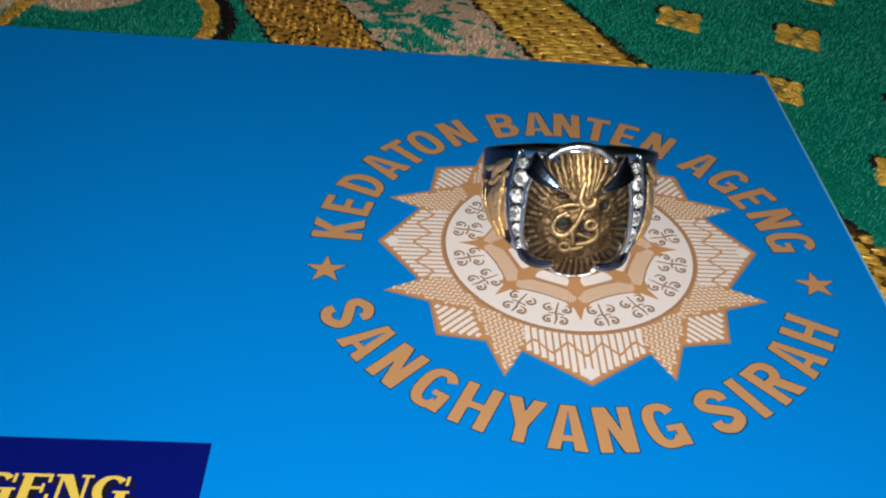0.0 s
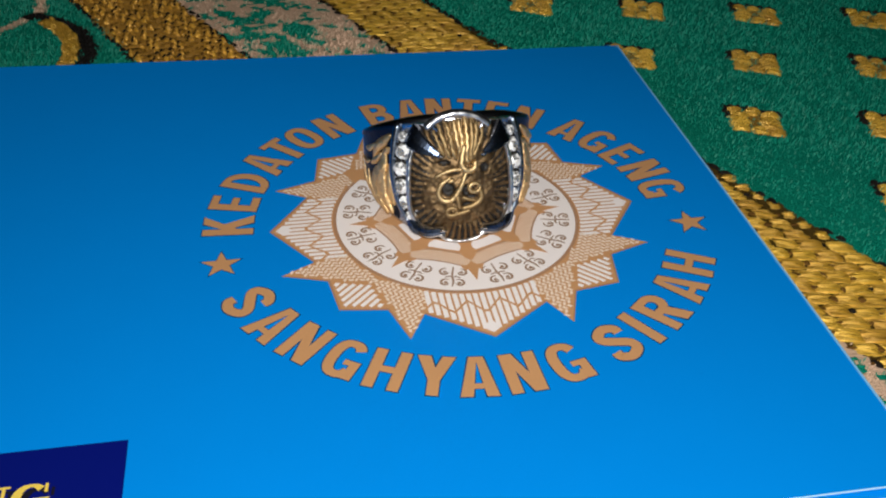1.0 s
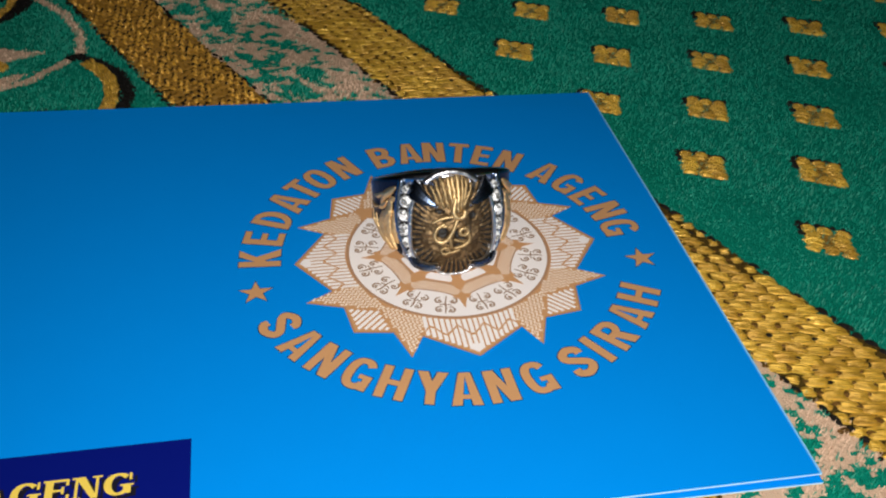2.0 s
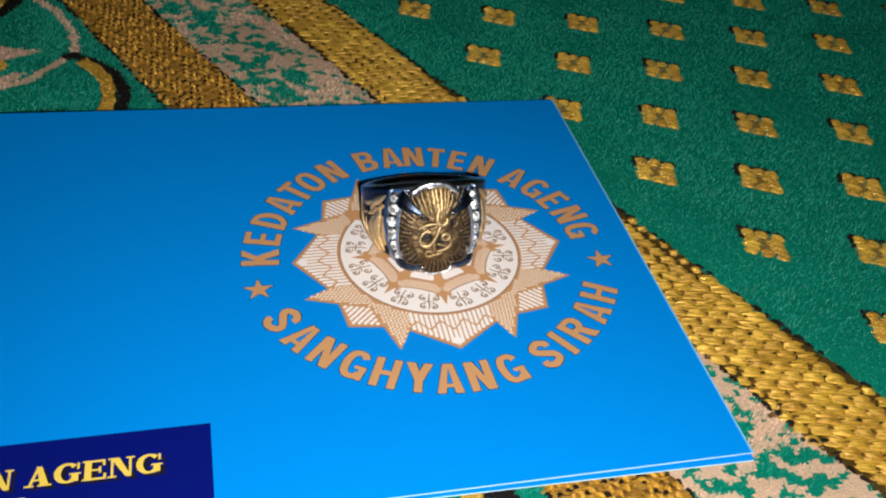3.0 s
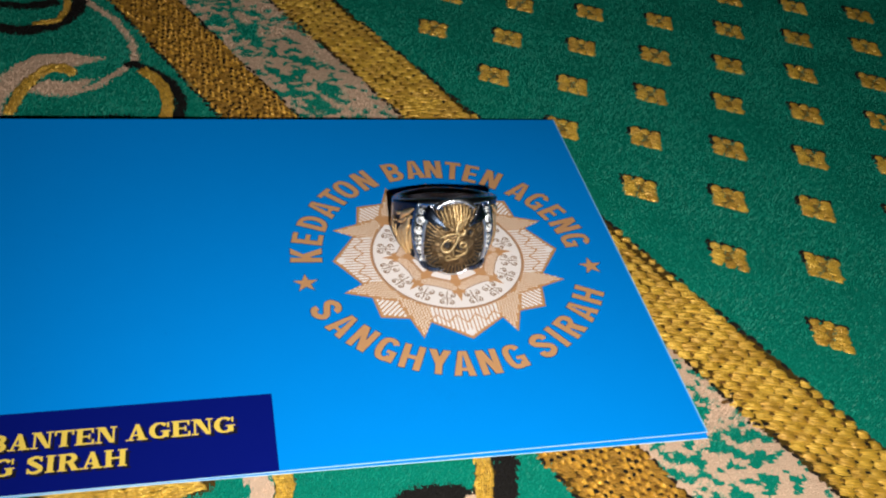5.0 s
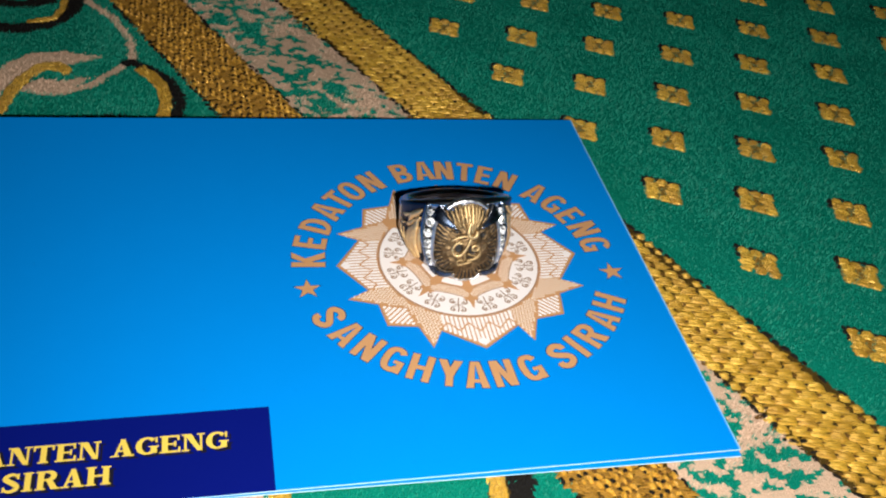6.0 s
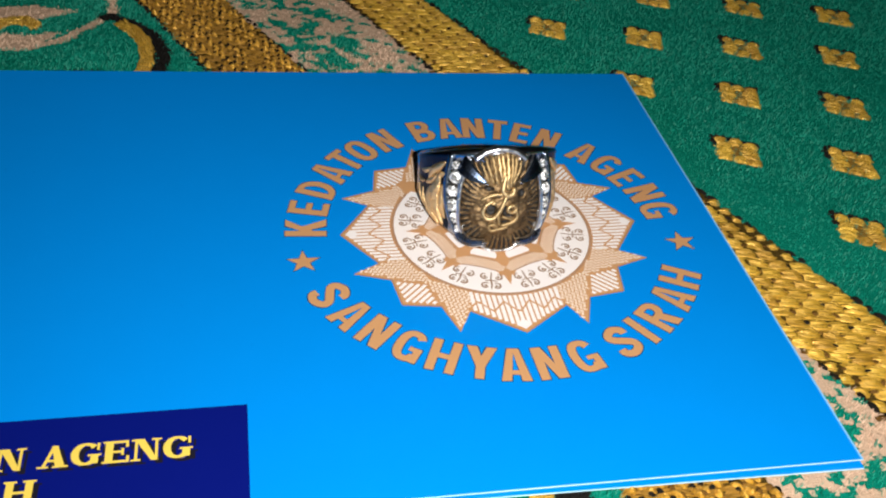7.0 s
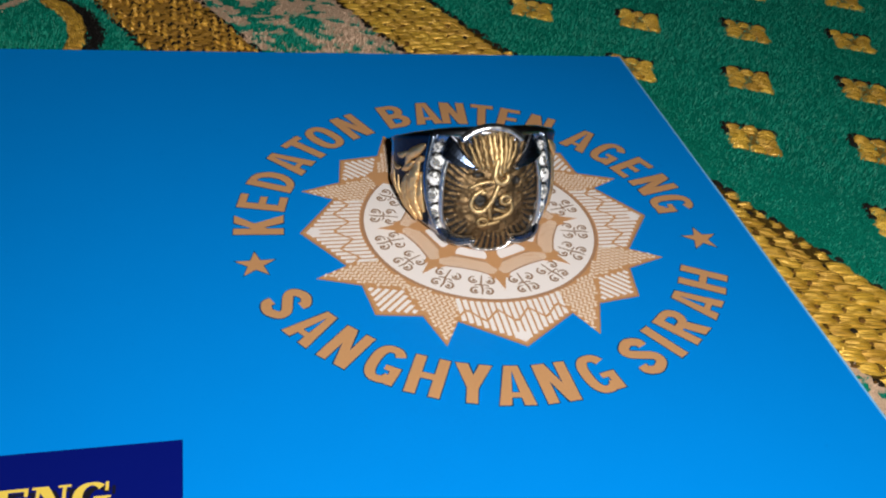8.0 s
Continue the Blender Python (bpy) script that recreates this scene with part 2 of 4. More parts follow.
def strip_polygons(x0, x1, low, high, steps):
    xs = [x0 + (x1 - x0) * k / steps for k in range(steps + 1)]
    return [[(a, low(a)), (b, low(b)), (b, high(b)), (a, high(a))] for a, b in zip(xs, xs[1:])]


part("cut_edge", print_mesh([[(right_edge(a) - 0.3, near_edge(39.4) + (far_edge(39.4) - near_edge(39.4)) * a), (right_edge(a) + 0.01, near_edge(39.4) + (far_edge(39.4) - near_edge(39.4)) * a),
                              (right_edge(b) + 0.01, near_edge(39.4) + (far_edge(39.4) - near_edge(39.4)) * b), (right_edge(b) - 0.3, near_edge(39.4) + (far_edge(39.4) - near_edge(39.4)) * b)]
                             for a, b in zip(np.linspace(0, 1, 41), np.linspace(0, 1, 41)[1:])], 0.012, EDGE), leaflet, "pale worn cut edge")


navy_top = lambda x: -28.55 - 0.0105 * (x + 40.7)
navy_strip = part("navy_strip", print_mesh(strip_polygons(LEFT_END, -40.8, lambda x: near_edge(x) + 0.02, navy_top, 60), 0.02, NAVY), leaflet, "dark navy printed box with yellow writing")


def ribbon(points, widths):
    """Flat strokes along a line of (x, y)."""
    out = []
    p = np.array(points)
    d = np.gradient(p, axis=0)
    d /= np.linalg.norm(d, axis=1)[:, None] + 1e-9
    n = np.stack([-d[:, 1], d[:, 0]], 1)
    w = np.array(widths)[:, None] / 2 if np.ndim(widths) else np.full((len(p), 1), widths / 2)
    a, b = p + n * w, p - n * w
    return [[tuple(b[k]), tuple(b[k + 1]), tuple(a[k + 1]), tuple(a[k])] for k in range(len(p) - 1)]


CX, CY = 0.1, 6.4
WIDTHS = {"K": 4.4, "E": 3.35, "D": 4.15, "A": 4.4, "T": 3.75, "O": 4.35, "N": 4.15, "B": 4.15, "G": 4.25, "S": 4.05, "H": 4.25, "Y": 4.4, "I": 1.38, "R": 4.25}


def bold_capital(c, w, h, t):
    """Strokes of a heavy capital in a box w by h, with stems t wide: lists of corner points."""
    b = 0.82 * t
    box = lambda x0, y0, x1, y1: [(x0, y0), (x1, y0), (x1, y1), (x0, y1)]
    stem = box(0, 0, t, h)

    def sweep(points, wide, steps=5):
        return [[q[0], q[1], q[2], q[3]] for q in ribbon(spline(points, steps), wide)]

    def bowl(x0, x1, y0, y1):
        k = b / 2
        m, r = (y0 + y1) / 2, x1 - t / 2
        bend = min(0.5 * (y1 - y0) - k, r - x0)
        arc = [(r - bend + bend * math.cos(a), m + (0.5 * (y1 - y0) - k) * math.sin(a)) for a in np.linspace(-math.pi / 2, math.pi / 2, 15)]
        return ribbon([(x0, y0 + k)] + arc + [(x0, y1 - k)], [b] * 2 + [b + (t - b) * math.sin(math.pi * i / 12) for i in range(13)] + [b] * 2)

    def ring_arc(a0, a1, n=26):
        out = []
        for a in np.radians(np.linspace(a0, a1, n)):
            ca, sa = math.cos(a), math.sin(a)
            out.append((w / 2 + (w - t) / 2 * math.copysign(abs(ca) ** 0.8, ca), h / 2 + (h - b) / 2 * math.copysign(abs(sa) ** 0.8, sa)))
        return ribbon(out, [b + (t - b) * abs(math.cos(a)) for a in np.radians(np.linspace(a0, a1, n))])

    return {
        "K": lambda: [stem, [(t, 0.33 * h), (w - 0.05 * t, h), (w - 1.3 * t, h), (t, 0.63 * h)], [(0.34 * w, 0.42 * h), (w - 1.3 * t, 0), (w, 0), (0.56 * w, 0.60 * h)]],
        "E": lambda: [stem, box(t, 0, w, b), box(t, h - b, w, h), box(t, 0.5 * h - 0.45 * b, 0.92 * w, 0.5 * h + 0.45 * b)],
        "D": lambda: [stem] + bowl(t, w, 0, h),
        "A": lambda: [[(0, 0), (1.08 * t, 0), (0.5 * w + 0.08 * t, h), (0.5 * w - 0.62 * t, h)], [(w, 0), (0.5 * w + 0.62 * t, h), (0.5 * w - 0.08 * t, h), (w - 1.08 * t, 0)], box(0.26 * w, 0.19 * h, 0.74 * w, 0.19 * h + 0.75 * b)],
        "T": lambda: [box(0, h - b, w, h), box(0.5 * w - 0.5 * t, 0, 0.5 * w + 0.5 * t, h - b)],
        "O": lambda: ring_arc(0, 360, 40),
        "N": lambda: [stem, box(w - t, 0, w, h), [(t * 0.2, h), (t * 1.15, h), (w - 0.2 * t, 0), (w - 1.15 * t, 0)]],
        "B": lambda: [stem] + bowl(t, 0.95 * w, 0.5 * h - 0.35 * b, h) + bowl(t, w, 0, 0.5 * h + 0.35 * b),
        "G": lambda: ring_arc(35, 325) + [box(0.54 * w, 0.36 * h, w, 0.36 * h + 0.75 * b), box(w - 0.85 * t, 0.02 * h, w, 0.36 * h)],
        "S": lambda: sweep([(w - 0.5 * t, 0.69 * h), (w - 0.58 * t, 0.82 * h), (0.5 * w, h - 0.5 * b), (0.55 * t, 0.80 * h), (0.62 * t, 0.66 * h), (0.5 * w, 0.52 * h), (w - 0.55 * t, 0.37 * h), (w - 0.52 * t, 0.2 * h), (0.5 * w, 0.5 * b), (0.58 * t, 0.17 * h), (0.5 * t, 0.31 * h)], 0.98 * t),
        "H": lambda: [stem, box(w - t, 0, w, h), box(t, 0.5 * h - 0.45 * b, w - t, 0.5 * h + 0.45 * b)],
        "Y": lambda: [[(0, h), (0.5 * w - 0.5 * t, 0.38 * h), (0.5 * w + 0.45 * t, 0.42 * h), (1.15 * t, h)], [(w, h), (w - 1.15 * t, h), (0.5 * w - 0.45 * t, 0.42 * h), (0.5 * w + 0.5 * t, 0.38 * h)], box(0.5 * w - 0.5 * t, 0, 0.5 * w + 0.5 * t, 0.42 * h)],
        "I": lambda: [box(0, 0, w, h)],
        "R": lambda: [stem] + bowl(t, 0.97 * w, 0.42 * h, h) + [[(0.38 * w, 0.46 * h), (w - 1.25 * t, 0), (w, 0), (0.38 * w + 1.15 * t, 0.46 * h)]],
    }[c]()


def arc_words(letters, inner, outer, below, parent):
    """Letters set round the emblem, each upright on its own tangent. letters: pairs of letter and angle."""
    for c, mid in letters:
        ca, sa = math.cos(radians(mid)), math.sin(radians(mid))
        tx, ty = (-sa, ca) if below else (sa, -ca)
        w, h = WIDTHS[c], outer - inner
        for grow, level, name, material in ((0.14, 0.02, "letter_outline", RIM), (0.0, 0.05, "letter", TAN)):
            s = Shape()
            for n, stroke in enumerate(bold_capital(c, w + 2 * grow, h + 2 * grow, (w if c == "I" else 1.34) + 2 * grow)):
                spots = []
                for x, y in stroke:
                    along, r = x - grow - w / 2, outer - (y - grow) if below else inner + y - grow
                    spots.append((CX + r * ca + along * tx, CY + r * sa + along * ty))
                s.add(on_card(spots, level + 0.0006 * n), [(0, 1, 2, 3)])
            part(name, s.mesh(material), parent)


lettering = part("ring_lettering", print_mesh([[(CX - 0.05, CY + 27.2), (CX + 0.05, CY + 27.2), (CX, CY + 27.3)]], 0.02, RIM), leaflet, "tan capital letters round the emblem")
arc_words(list(zip("KEDATON", (175.6, 165.8, 155.4, 145.2, 136.7, 128.6, 118.1))), 27.4, 34.1, False, lettering)
arc_words(list(zip("BANTEN", (103.4, 93.4, 84.6, 75.7, 67.4, 57.7))), 27.4, 34.1, False, lettering)
arc_words(list(zip("AGENG", (43.8, 33.9, 24.6, 14.8, 5.0))), 27.4, 34.1, False, lettering)
arc_words(list(zip("SANGHYANG", (-153.2, -143.4, -133.9, -124.1, -114.7, -105.0, -96.2, -87.0, -77.0))), 28.5, 34.9, True, lettering)
arc_words(list(zip("SIRAH", (-64.3, -56.6, -48.5, -38.3, -28.6))), 28.5, 34.9, True, lettering)


def star_polygon(x, y, outer, inner, turn=90):
    pts = [(x + (outer if k % 2 == 0 else inner) * math.cos(radians(turn + 36 * k)), y + (outer if k % 2 == 0 else inner) * math.sin(radians(turn + 36 * k))) for k in range(10)]
    return [[(x, y), pts[k], pts[(k + 1) % 10]] for k in range(10)]


for x in (-31.5, 31.5):
    edge = part("star", print_mesh(star_polygon(x, 0.2, 3.0, 1.2), 0.02, RIM), leaflet, "small five-pointed star with a dark edge")
    part("star_fill", print_mesh(star_polygon(x, 0.2, 2.7, 1.05), 0.04, TAN), edge, "tan star")

# the emblem: a many-pointed star with a white disc
QUARTER = [(0, 25.2), (20.8, 21.2), (22.2, 26.0), (32.5, 21.8), (45, 24.8), (57.5, 21.8), (67.8, 26.0), (69.2, 21.2)]
CONTOUR = [(a + q, r) for q in (0, 90, 180, 270) for a, r in QUARTER]


def polar(a, r):
    return CX + r * math.cos(radians(a)), CY + r * math.sin(radians(a))


def rim_of(extra):
    return [polar(a, r + extra) for a, r in CONTOUR]


def fan(points):
    return [[(CX, CY), points[k], points[(k + 1) % len(points)]] for k in range(len(points))]


emblem = part("emblem", print_mesh(fan(rim_of(0.12)), 0.02, BROWN), leaflet, "tan and white star emblem with a patterned white disc")
part("star_ground", print_mesh(fan(rim_of(-0.2)), 0.04, TAN), emblem)


def radial_frame(angle):
    ca, sa = math.cos(radians(angle)), math.sin(radians(angle))
    return lambda s, r: (CX + r * ca - s * sa, CY + r * sa + s * ca)


VEE, VEE_SLOPE = 18.5, 0.589  # where the hatched spikes meet under a corner point


def bars_in_point(angle, tip, half_angle, valley, inner, pitch, width, zigzag):
    """White radial bars that fill one point of the star, cut by a slanting line."""
    f = radial_frame(angle)
    vs, vr = valley * math.sin(radians(half_angle)), valley * math.cos(radians(half_angle))
    out = []
    k = 0
    count = int((vs - 0.3) / pitch)
    for k in range(-count, count + 1):
        s = k * pitch
        low = math.sqrt(max(0, inner ** 2 - s * s)) + 0.15 if zigzag else VEE + VEE_SLOPE * abs(s) + 0.35
        high = tip - 0.75 - abs(s) * (tip - vr) / vs
        if high - low < 0.35:
            continue
        w = width / 2
        if not zigzag:
            out.append([f(s - w, low + 0.1), f(s + w, low), f(s + w, high), f(s - w, high - 0.1)])
            continue
        # a tan zigzag runs across the bars
        line = lambda q: tip - 4.3 - 1.15 * abs((abs(q) + 2.0) % 4.0 - 2.0) - 0.12 * abs(q)
        at0, at1 = line(s - w), line(s + w)
        mid = (at0 + at1) / 2
        if mid - low > 0.4 and high - mid > 0.4:
            out.append([f(s - w, low), f(s + w, low), f(s + w, at1 - 0.22), f(s - w, at0 - 0.22)])
            out.append([f(s - w, at0 + 0.22), f(s + w, at1 + 0.22), f(s + w, high - 0.05), f(s - w, high - 0.05)])
        else:
            out.append([f(s - w, low), f(s + w, low), f(s + w, high), f(s - w, high)])
    return out


def edge_radius(a):
    """How far the star reaches at an angle."""
    for (a0, r0), (a1, r1) in zip(CONTOUR, CONTOUR[1:] + [(360 + CONTOUR[0][0], CONTOUR[0][1])]):
        if a0 <= a < a1:
            (x0, y0), (x1, y1) = [(r * math.cos(radians(q)), r * math.sin(radians(q))) for q, r in ((a0, r0), (a1, r1))]
            dx, dy = math.cos(radians(a)), math.sin(radians(a))
            return (x0 * (y1 - y0) - y0 * (x1 - x0)) / (dx * (y1 - y0) - dy * (x1 - x0))
    return 0.0


def spike_dashes(quarter):
    """Wavy rows of small pale dashes in the two hatched spikes of a quarter."""
    out = []
    for axis, low, high in ((23.5, 21.8, 45.0), (66.5, 45.0, 68.2)):
        f = radial_frame(quarter + axis)
        for i in range(-14, 15):
            for j in range(18):
                s, r = i * 0.70, 16.6 + j * 0.62
                s += 0.14 * (1 if j % 2 else -1)
                x, y = f(s, r)
                rad, a = math.hypot(x - CX, y - CY), math.degrees(math.atan2(y - CY, x - CX)) % 360
                rel = a - quarter
                if not (low < rel < high and 16.95 < rad < edge_radius(a) - 0.7) or rad * math.cos(radians(rel - 45)) > VEE + VEE_SLOPE * abs(rad * math.sin(radians(rel - 45))) - 0.3:
                    continue
                k = 0.15 if j % 2 else -0.15
                out.append([f(s - 0.21 - k, r - 0.27), f(s + 0.21 - k, r - 0.27), f(s + 0.21 + k, r + 0.28), f(s - 0.21 + k, r + 0.28)])
    return out


white_bars, dashes = [], []
for q in (0, 90, 180, 270):
    white_bars += bars_in_point(q, 25.1, 20.8, 21.5, 16.85, 0.84, 0.59, True)
    tip_at = radial_frame(q)
    white_bars.append([tip_at(0, 24.5), tip_at(1.15, 23.55), tip_at(0, 22.1), tip_at(-1.15, 23.55)])
    white_bars += bars_in_point(q + 45, 24.7, 13.0, 22.0, 19.4, 0.86, 0.54, False)
    dashes += spike_dashes(q)
part("star_hatching", print_mesh(white_bars, 0.06, WHITE), emblem, "white bars in the star's points", "stuff")
part("spike_hatching", print_mesh(dashes, 0.06, CREAM), emblem, "pale dashes in the star's spikes", "stuff")


def circle(r, n=96):
    return [polar(360 * k / n, r) for k in range(n)]


def annulus(r0, r1, n=96):
    a, b = circle(r0, n), circle(r1, n)
    return [[a[k], b[k], b[(k + 1) % n], a[(k + 1) % n]] for k in range(n)]


part("disc_edge", print_mesh(annulus(16.35, 16.8), 0.06, BROWN), emblem)
part("white_disc", print_mesh(fan(circle(16.35)), 0.065, WHITE), emblem)


def curl(f, s, r, size, turn, hand):
    """A small spiral tendril."""
    pts = []
    for k in range(15):
        a = radians(turn) + hand * k * 0.34
        rad = size * (1 - 0.035 * k)
        pts.append(f(s + rad * math.cos(a) * 0.6, r + rad * math.sin(a) * 0.6))
    return ribbon(pts, [0.16 + 0.17 * math.sin(math.pi * k / 14) for k in range(15)])


scrolls, leaves, spokes = [], [], []
for k in range(8):
    f = radial_frame(45 * k)
    leaves += [[[f(0, 10.4), f(0.9, 11.8), f(0.55, 12.6), f(0, 14.6)], [f(0, 10.4), f(0, 14.6), f(-0.55, 12.6), f(-0.9, 11.8)],
               [f(0.2, 11.3), f(1.6, 11.2), f(1.0, 12.5)], [f(-0.2, 11.3), f(-1.0, 12.5), f(-1.6, 11.2)],
               [f(-1.3, 8.3), f(1.3, 8.3), f(0.7, 9.6), f(0, 10.4), f(-0.7, 9.6)]]]
    for off in (12.3, 32.7):
        g = radial_frame(45 * k + off)
        for s, r, turn, hand in ((0.85, 14.85, -120, 1), (-0.85, 14.85, -60, -1), (1.05, 12.7, -100, 1), (-1.05, 12.7, -80, -1)):
            scrolls += curl(g, s, r, 1.25, turn, hand)
            scrolls += [[g(s + 0.26 * math.cos(q), r + 0.26 * math.sin(q)) for q in np.linspace(0, 2 * math.pi, 9)[:-1]]]
        scrolls += ribbon([g(0.0, 15.6), g(0.12, 14.6), g(-0.1, 13.4), g(0.0, 11.6)], [0.16, 0.3, 0.26, 0.18])
        scrolls += ribbon([g(-0.95, 13.75), g(-0.4, 13.55), g(0.0, 13.75), g(0.4, 13.55), g(0.95, 13.75)], 0.22)
part("scrollwork", print_mesh(scrolls, 0.085, UMBER), emblem, "brown scrolls on the white disc", "stuff")


def rosette(r0, depth, n=128):
    """Eight points joined by inward arcs."""
    return [polar(360 * k / n, r0 - depth * abs(math.sin(radians(4 * 360 * k / n))) ** 0.8) for k in range(n)]


part("rosette_edge", print_mesh(fan(rosette(12.2, 1.5)), 0.085, BROWN), emblem)
part("rosette", print_mesh(fan(rosette(11.95, 1.5)), 0.105, CREAM), emblem)
for k in range(208):
    a = 360 * (k + 0.5) / 208
    dip = abs(math.sin(radians(4 * a))) ** 0.8
    spokes += ribbon([polar(a, 9.3 - 1.0 * dip), polar(a, 11.9 - 1.5 * dip)], 0.13)
part("spokes", print_mesh(spokes, 0.125, TAN), emblem, "fine tan spokes of the rosette", "stuff")
part("inner_edge", print_mesh(fan(rosette(9.45, 1.0)), 0.125, BROWN), emblem)
part("inner_disc", print_mesh(fan(rosette(9.2, 1.0)), 0.145, TAN), emblem)
for leaf in leaves:
    part("leaf_point", print_mesh(leaf, 0.165, TAN), emblem)
for k in range(8):
    a = 45 * k
    lower_arc = [polar(a + p, 6.35) for p in np.linspace(10.5, 34.5, 7)]
    end_arc = [polar(a + 34.5 + 4.6 * math.sin(q), 7.35 - math.cos(q)) for q in np.linspace(0.5, 2.6, 5)]
    upper_arc = [polar(a + p, 8.35 - 0.35 * math.sin(radians(4 * p))) for p in np.linspace(34.5, 10.5, 7)]
    start_arc = [polar(a + 10.5 - 4.6 * math.sin(q), 7.35 + math.cos(q)) for q in np.linspace(0.5, 2.6, 5)]
    part("white_panel", print_mesh([lower_arc + end_arc + upper_arc + start_arc], 0.165, WHITE), emblem)
part("heart_disc", print_mesh(fan(circle(5.0, 48)), 0.165, WHITE), emblem)

# writing in the navy box
def serif_capital(c, w):
    """Strokes of a bold serif capital, 1 high and w wide: lists of corner points."""
    t, n, s, e = 0.27, 0.11, 0.085, 0.09
    box = lambda x0, y0, x1, y1: [(x0, y0), (x1, y0), (x1, y1), (x0, y1)]
    stem = lambda x: [box(x, 0, x + t, 1), box(x - e, 0, x + t + e, s), box(x - e, 1 - s, x + t + e, 1)]

    def bowl(x0, x1, y0, y1):
        m, hi, r = (y0 + y1) / 2, (y1 - y0) / 2 - n / 2, x1 - t / 2
        bend = min(0.3, r - x0)
        arc = [(r - bend + bend * math.cos(a), m + hi * math.sin(a)) for a in np.linspace(-math.pi / 2, math.pi / 2, 13)]
        return ribbon([(x0, y0 + n / 2)] + arc + [(x0, y1 - n / 2)], [n] + [n + (t - n) * math.sin(math.pi * i / 12) for i in range(13)] + [n])

    def ring_arc(a0, a1):
        turns = np.radians(np.linspace(a0, a1, 26))
        return ribbon([(w / 2 + (w - t) / 2 * math.cos(a), 0.5 + (1 - n) / 2 * math.sin(a)) for a in turns], [n + (t - n) * abs(math.cos(a)) ** 1.3 for a in turns])

    if c == "I":
        return stem(w / 2 - t / 2)
    if c == "H":
        return stem(e) + stem(w - e - t) + [box(e + t, 0.45, w - e - t, 0.56)]
    if c == "E":
        return stem(e) + [box(e + t, 0, w, n), box(e + t, 1 - n, w - 0.04, 1), box(e + t, 0.45, w - 0.2, 0.55), box(w - 0.1, n, w, 0.3), box(w - 0.14, 0.7, w - 0.04, 1 - n), box(w - 0.28, 0.34, w - 0.19, 0.66)]
    if c == "T":
        return [box(0, 1 - n, w, 1), box(0, 0.7, 0.09, 1 - n), box(w - 0.09, 0.7, w, 1 - n), box(w / 2 - t / 2, 0, w / 2 + t / 2, 1 - n), box(w / 2 - t / 2 - e, 0, w / 2 + t / 2 + e, s)]
    if c == "N":
        return [box(0.12, 0, 0.22, 1), box(0, 0, 0.34, s), box(0, 1 - s, 0.36, 1), box(w - 0.22, 0, w - 0.12, 1), box(w - 0.34, 1 - s, w, 1), [(0.10, 1), (0.44, 1), (w - 0.12, 0), (w - 0.34, 0)]]
    if c == "A":
        return [[(0.13, 0), (0.25, 0), (w / 2 + 0.06, 1), (w / 2 - 0.07, 1)], [(w - 0.42, 0), (w - 0.09, 0), (w / 2 + 0.10, 1), (w / 2 - 0.10, 1)], box(0.3 * w, 0.27, 0.72 * w, 0.37), box(0, 0, 0.38, s), box(w - 0.52, 0, w, s)]
    if c == "B":
        return stem(e) + bowl(e + t, w - 0.04, 0.48, 1) + bowl(e + t, w, 0, 0.56)
    if c == "R":
        return stem(e) + bowl(e + t, w - 0.12, 0.46, 1) + [[(0.42 * w, 0.52), (0.42 * w + 0.28, 0.52), (w - 0.02, 0), (w - 0.33, 0)], box(w - 0.36, 0, w + 0.03, s)]
    if c == "G":
        return ring_arc(42, 305) + [box(w - 0.34, 0.06, w - 0.07, 0.46), box(w - 0.44, 0.40, w + 0.02, 0.48), box(w - 0.14, 0.66, w - 0.05, 0.98)]
    curve = spline([(w - 0.10, 0.74), (w - 0.16, 0.88), (0.52 * w, 0.95), (0.16, 0.84), (0.15, 0.70), (0.5 * w, 0.53), (w - 0.15, 0.35), (w - 0.14, 0.17), (0.48 * w, 0.05), (0.17, 0.12), (0.09, 0.27)], 4)
    k = len(curve) - 1
    return ribbon(curve, [n + 0.15 * math.sin(math.pi * i / k) ** 2 for i in range(k + 1)]) + [box(w - 0.13, 0.68, w - 0.05, 0.98), box(0.04, 0.02, 0.12, 0.32)]


def title_letter(c, place, height, material):
    """One inked serif capital on the card."""
    w = 0.92 * TITLE[c]
    s = Shape()
    for k, stroke in enumerate(serif_capital(c, w)):
        s.add(on_card([place(x / w, y) for x, y in stroke], height + 0.0004 * k), [tuple(range(len(stroke)))])
    return s.mesh(material)


def line_words(text, widths, x0, x1, low, high, parent):
    gap = 0.06
    total = sum(widths.get(c, 1.0) + gap for c in text) - gap
    unit = (x1 - x0) / total
    at = x0
    for c in text:
        w = widths.get(c, 1.0) * unit
        if c != " ":
            for dx, dy, height, material in ((0.66, -0.55, 0.04, SHADE), (0.0, 0.0, 0.06, YELLOW)):
                def place(u, v, a0=at, w=w, dx=dx, dy=dy):
                    x = a0 + u * w + dx
                    slope = -0.0105 * (x + 47.8)
                    return x, low + (high - low) * v + slope + dy
                part("letter", title_letter(c, place, height, material), parent)
        at += w + gap * unit


TITLE = {"B": 1.0, "A": 1.12, "N": 1.13, "T": 1.0, "E": 1.0, "G": 1.1, "S": 0.84, "I": 0.6, "R": 1.12, "H": 1.2}
title = part("title_lettering", print_mesh([[(-48.2, -37.6), (-48.1, -37.6), (-48.1, -37.5)]], 0.04, SHADE), leaflet, "bold yellow capitals with a black shadow")
line_words("BANTEN", TITLE, -88.9, -67.8, -36.6, -33.1, title)
line_words("AGENG", TITLE, -66.3, -47.8, -36.6, -33.1, title)
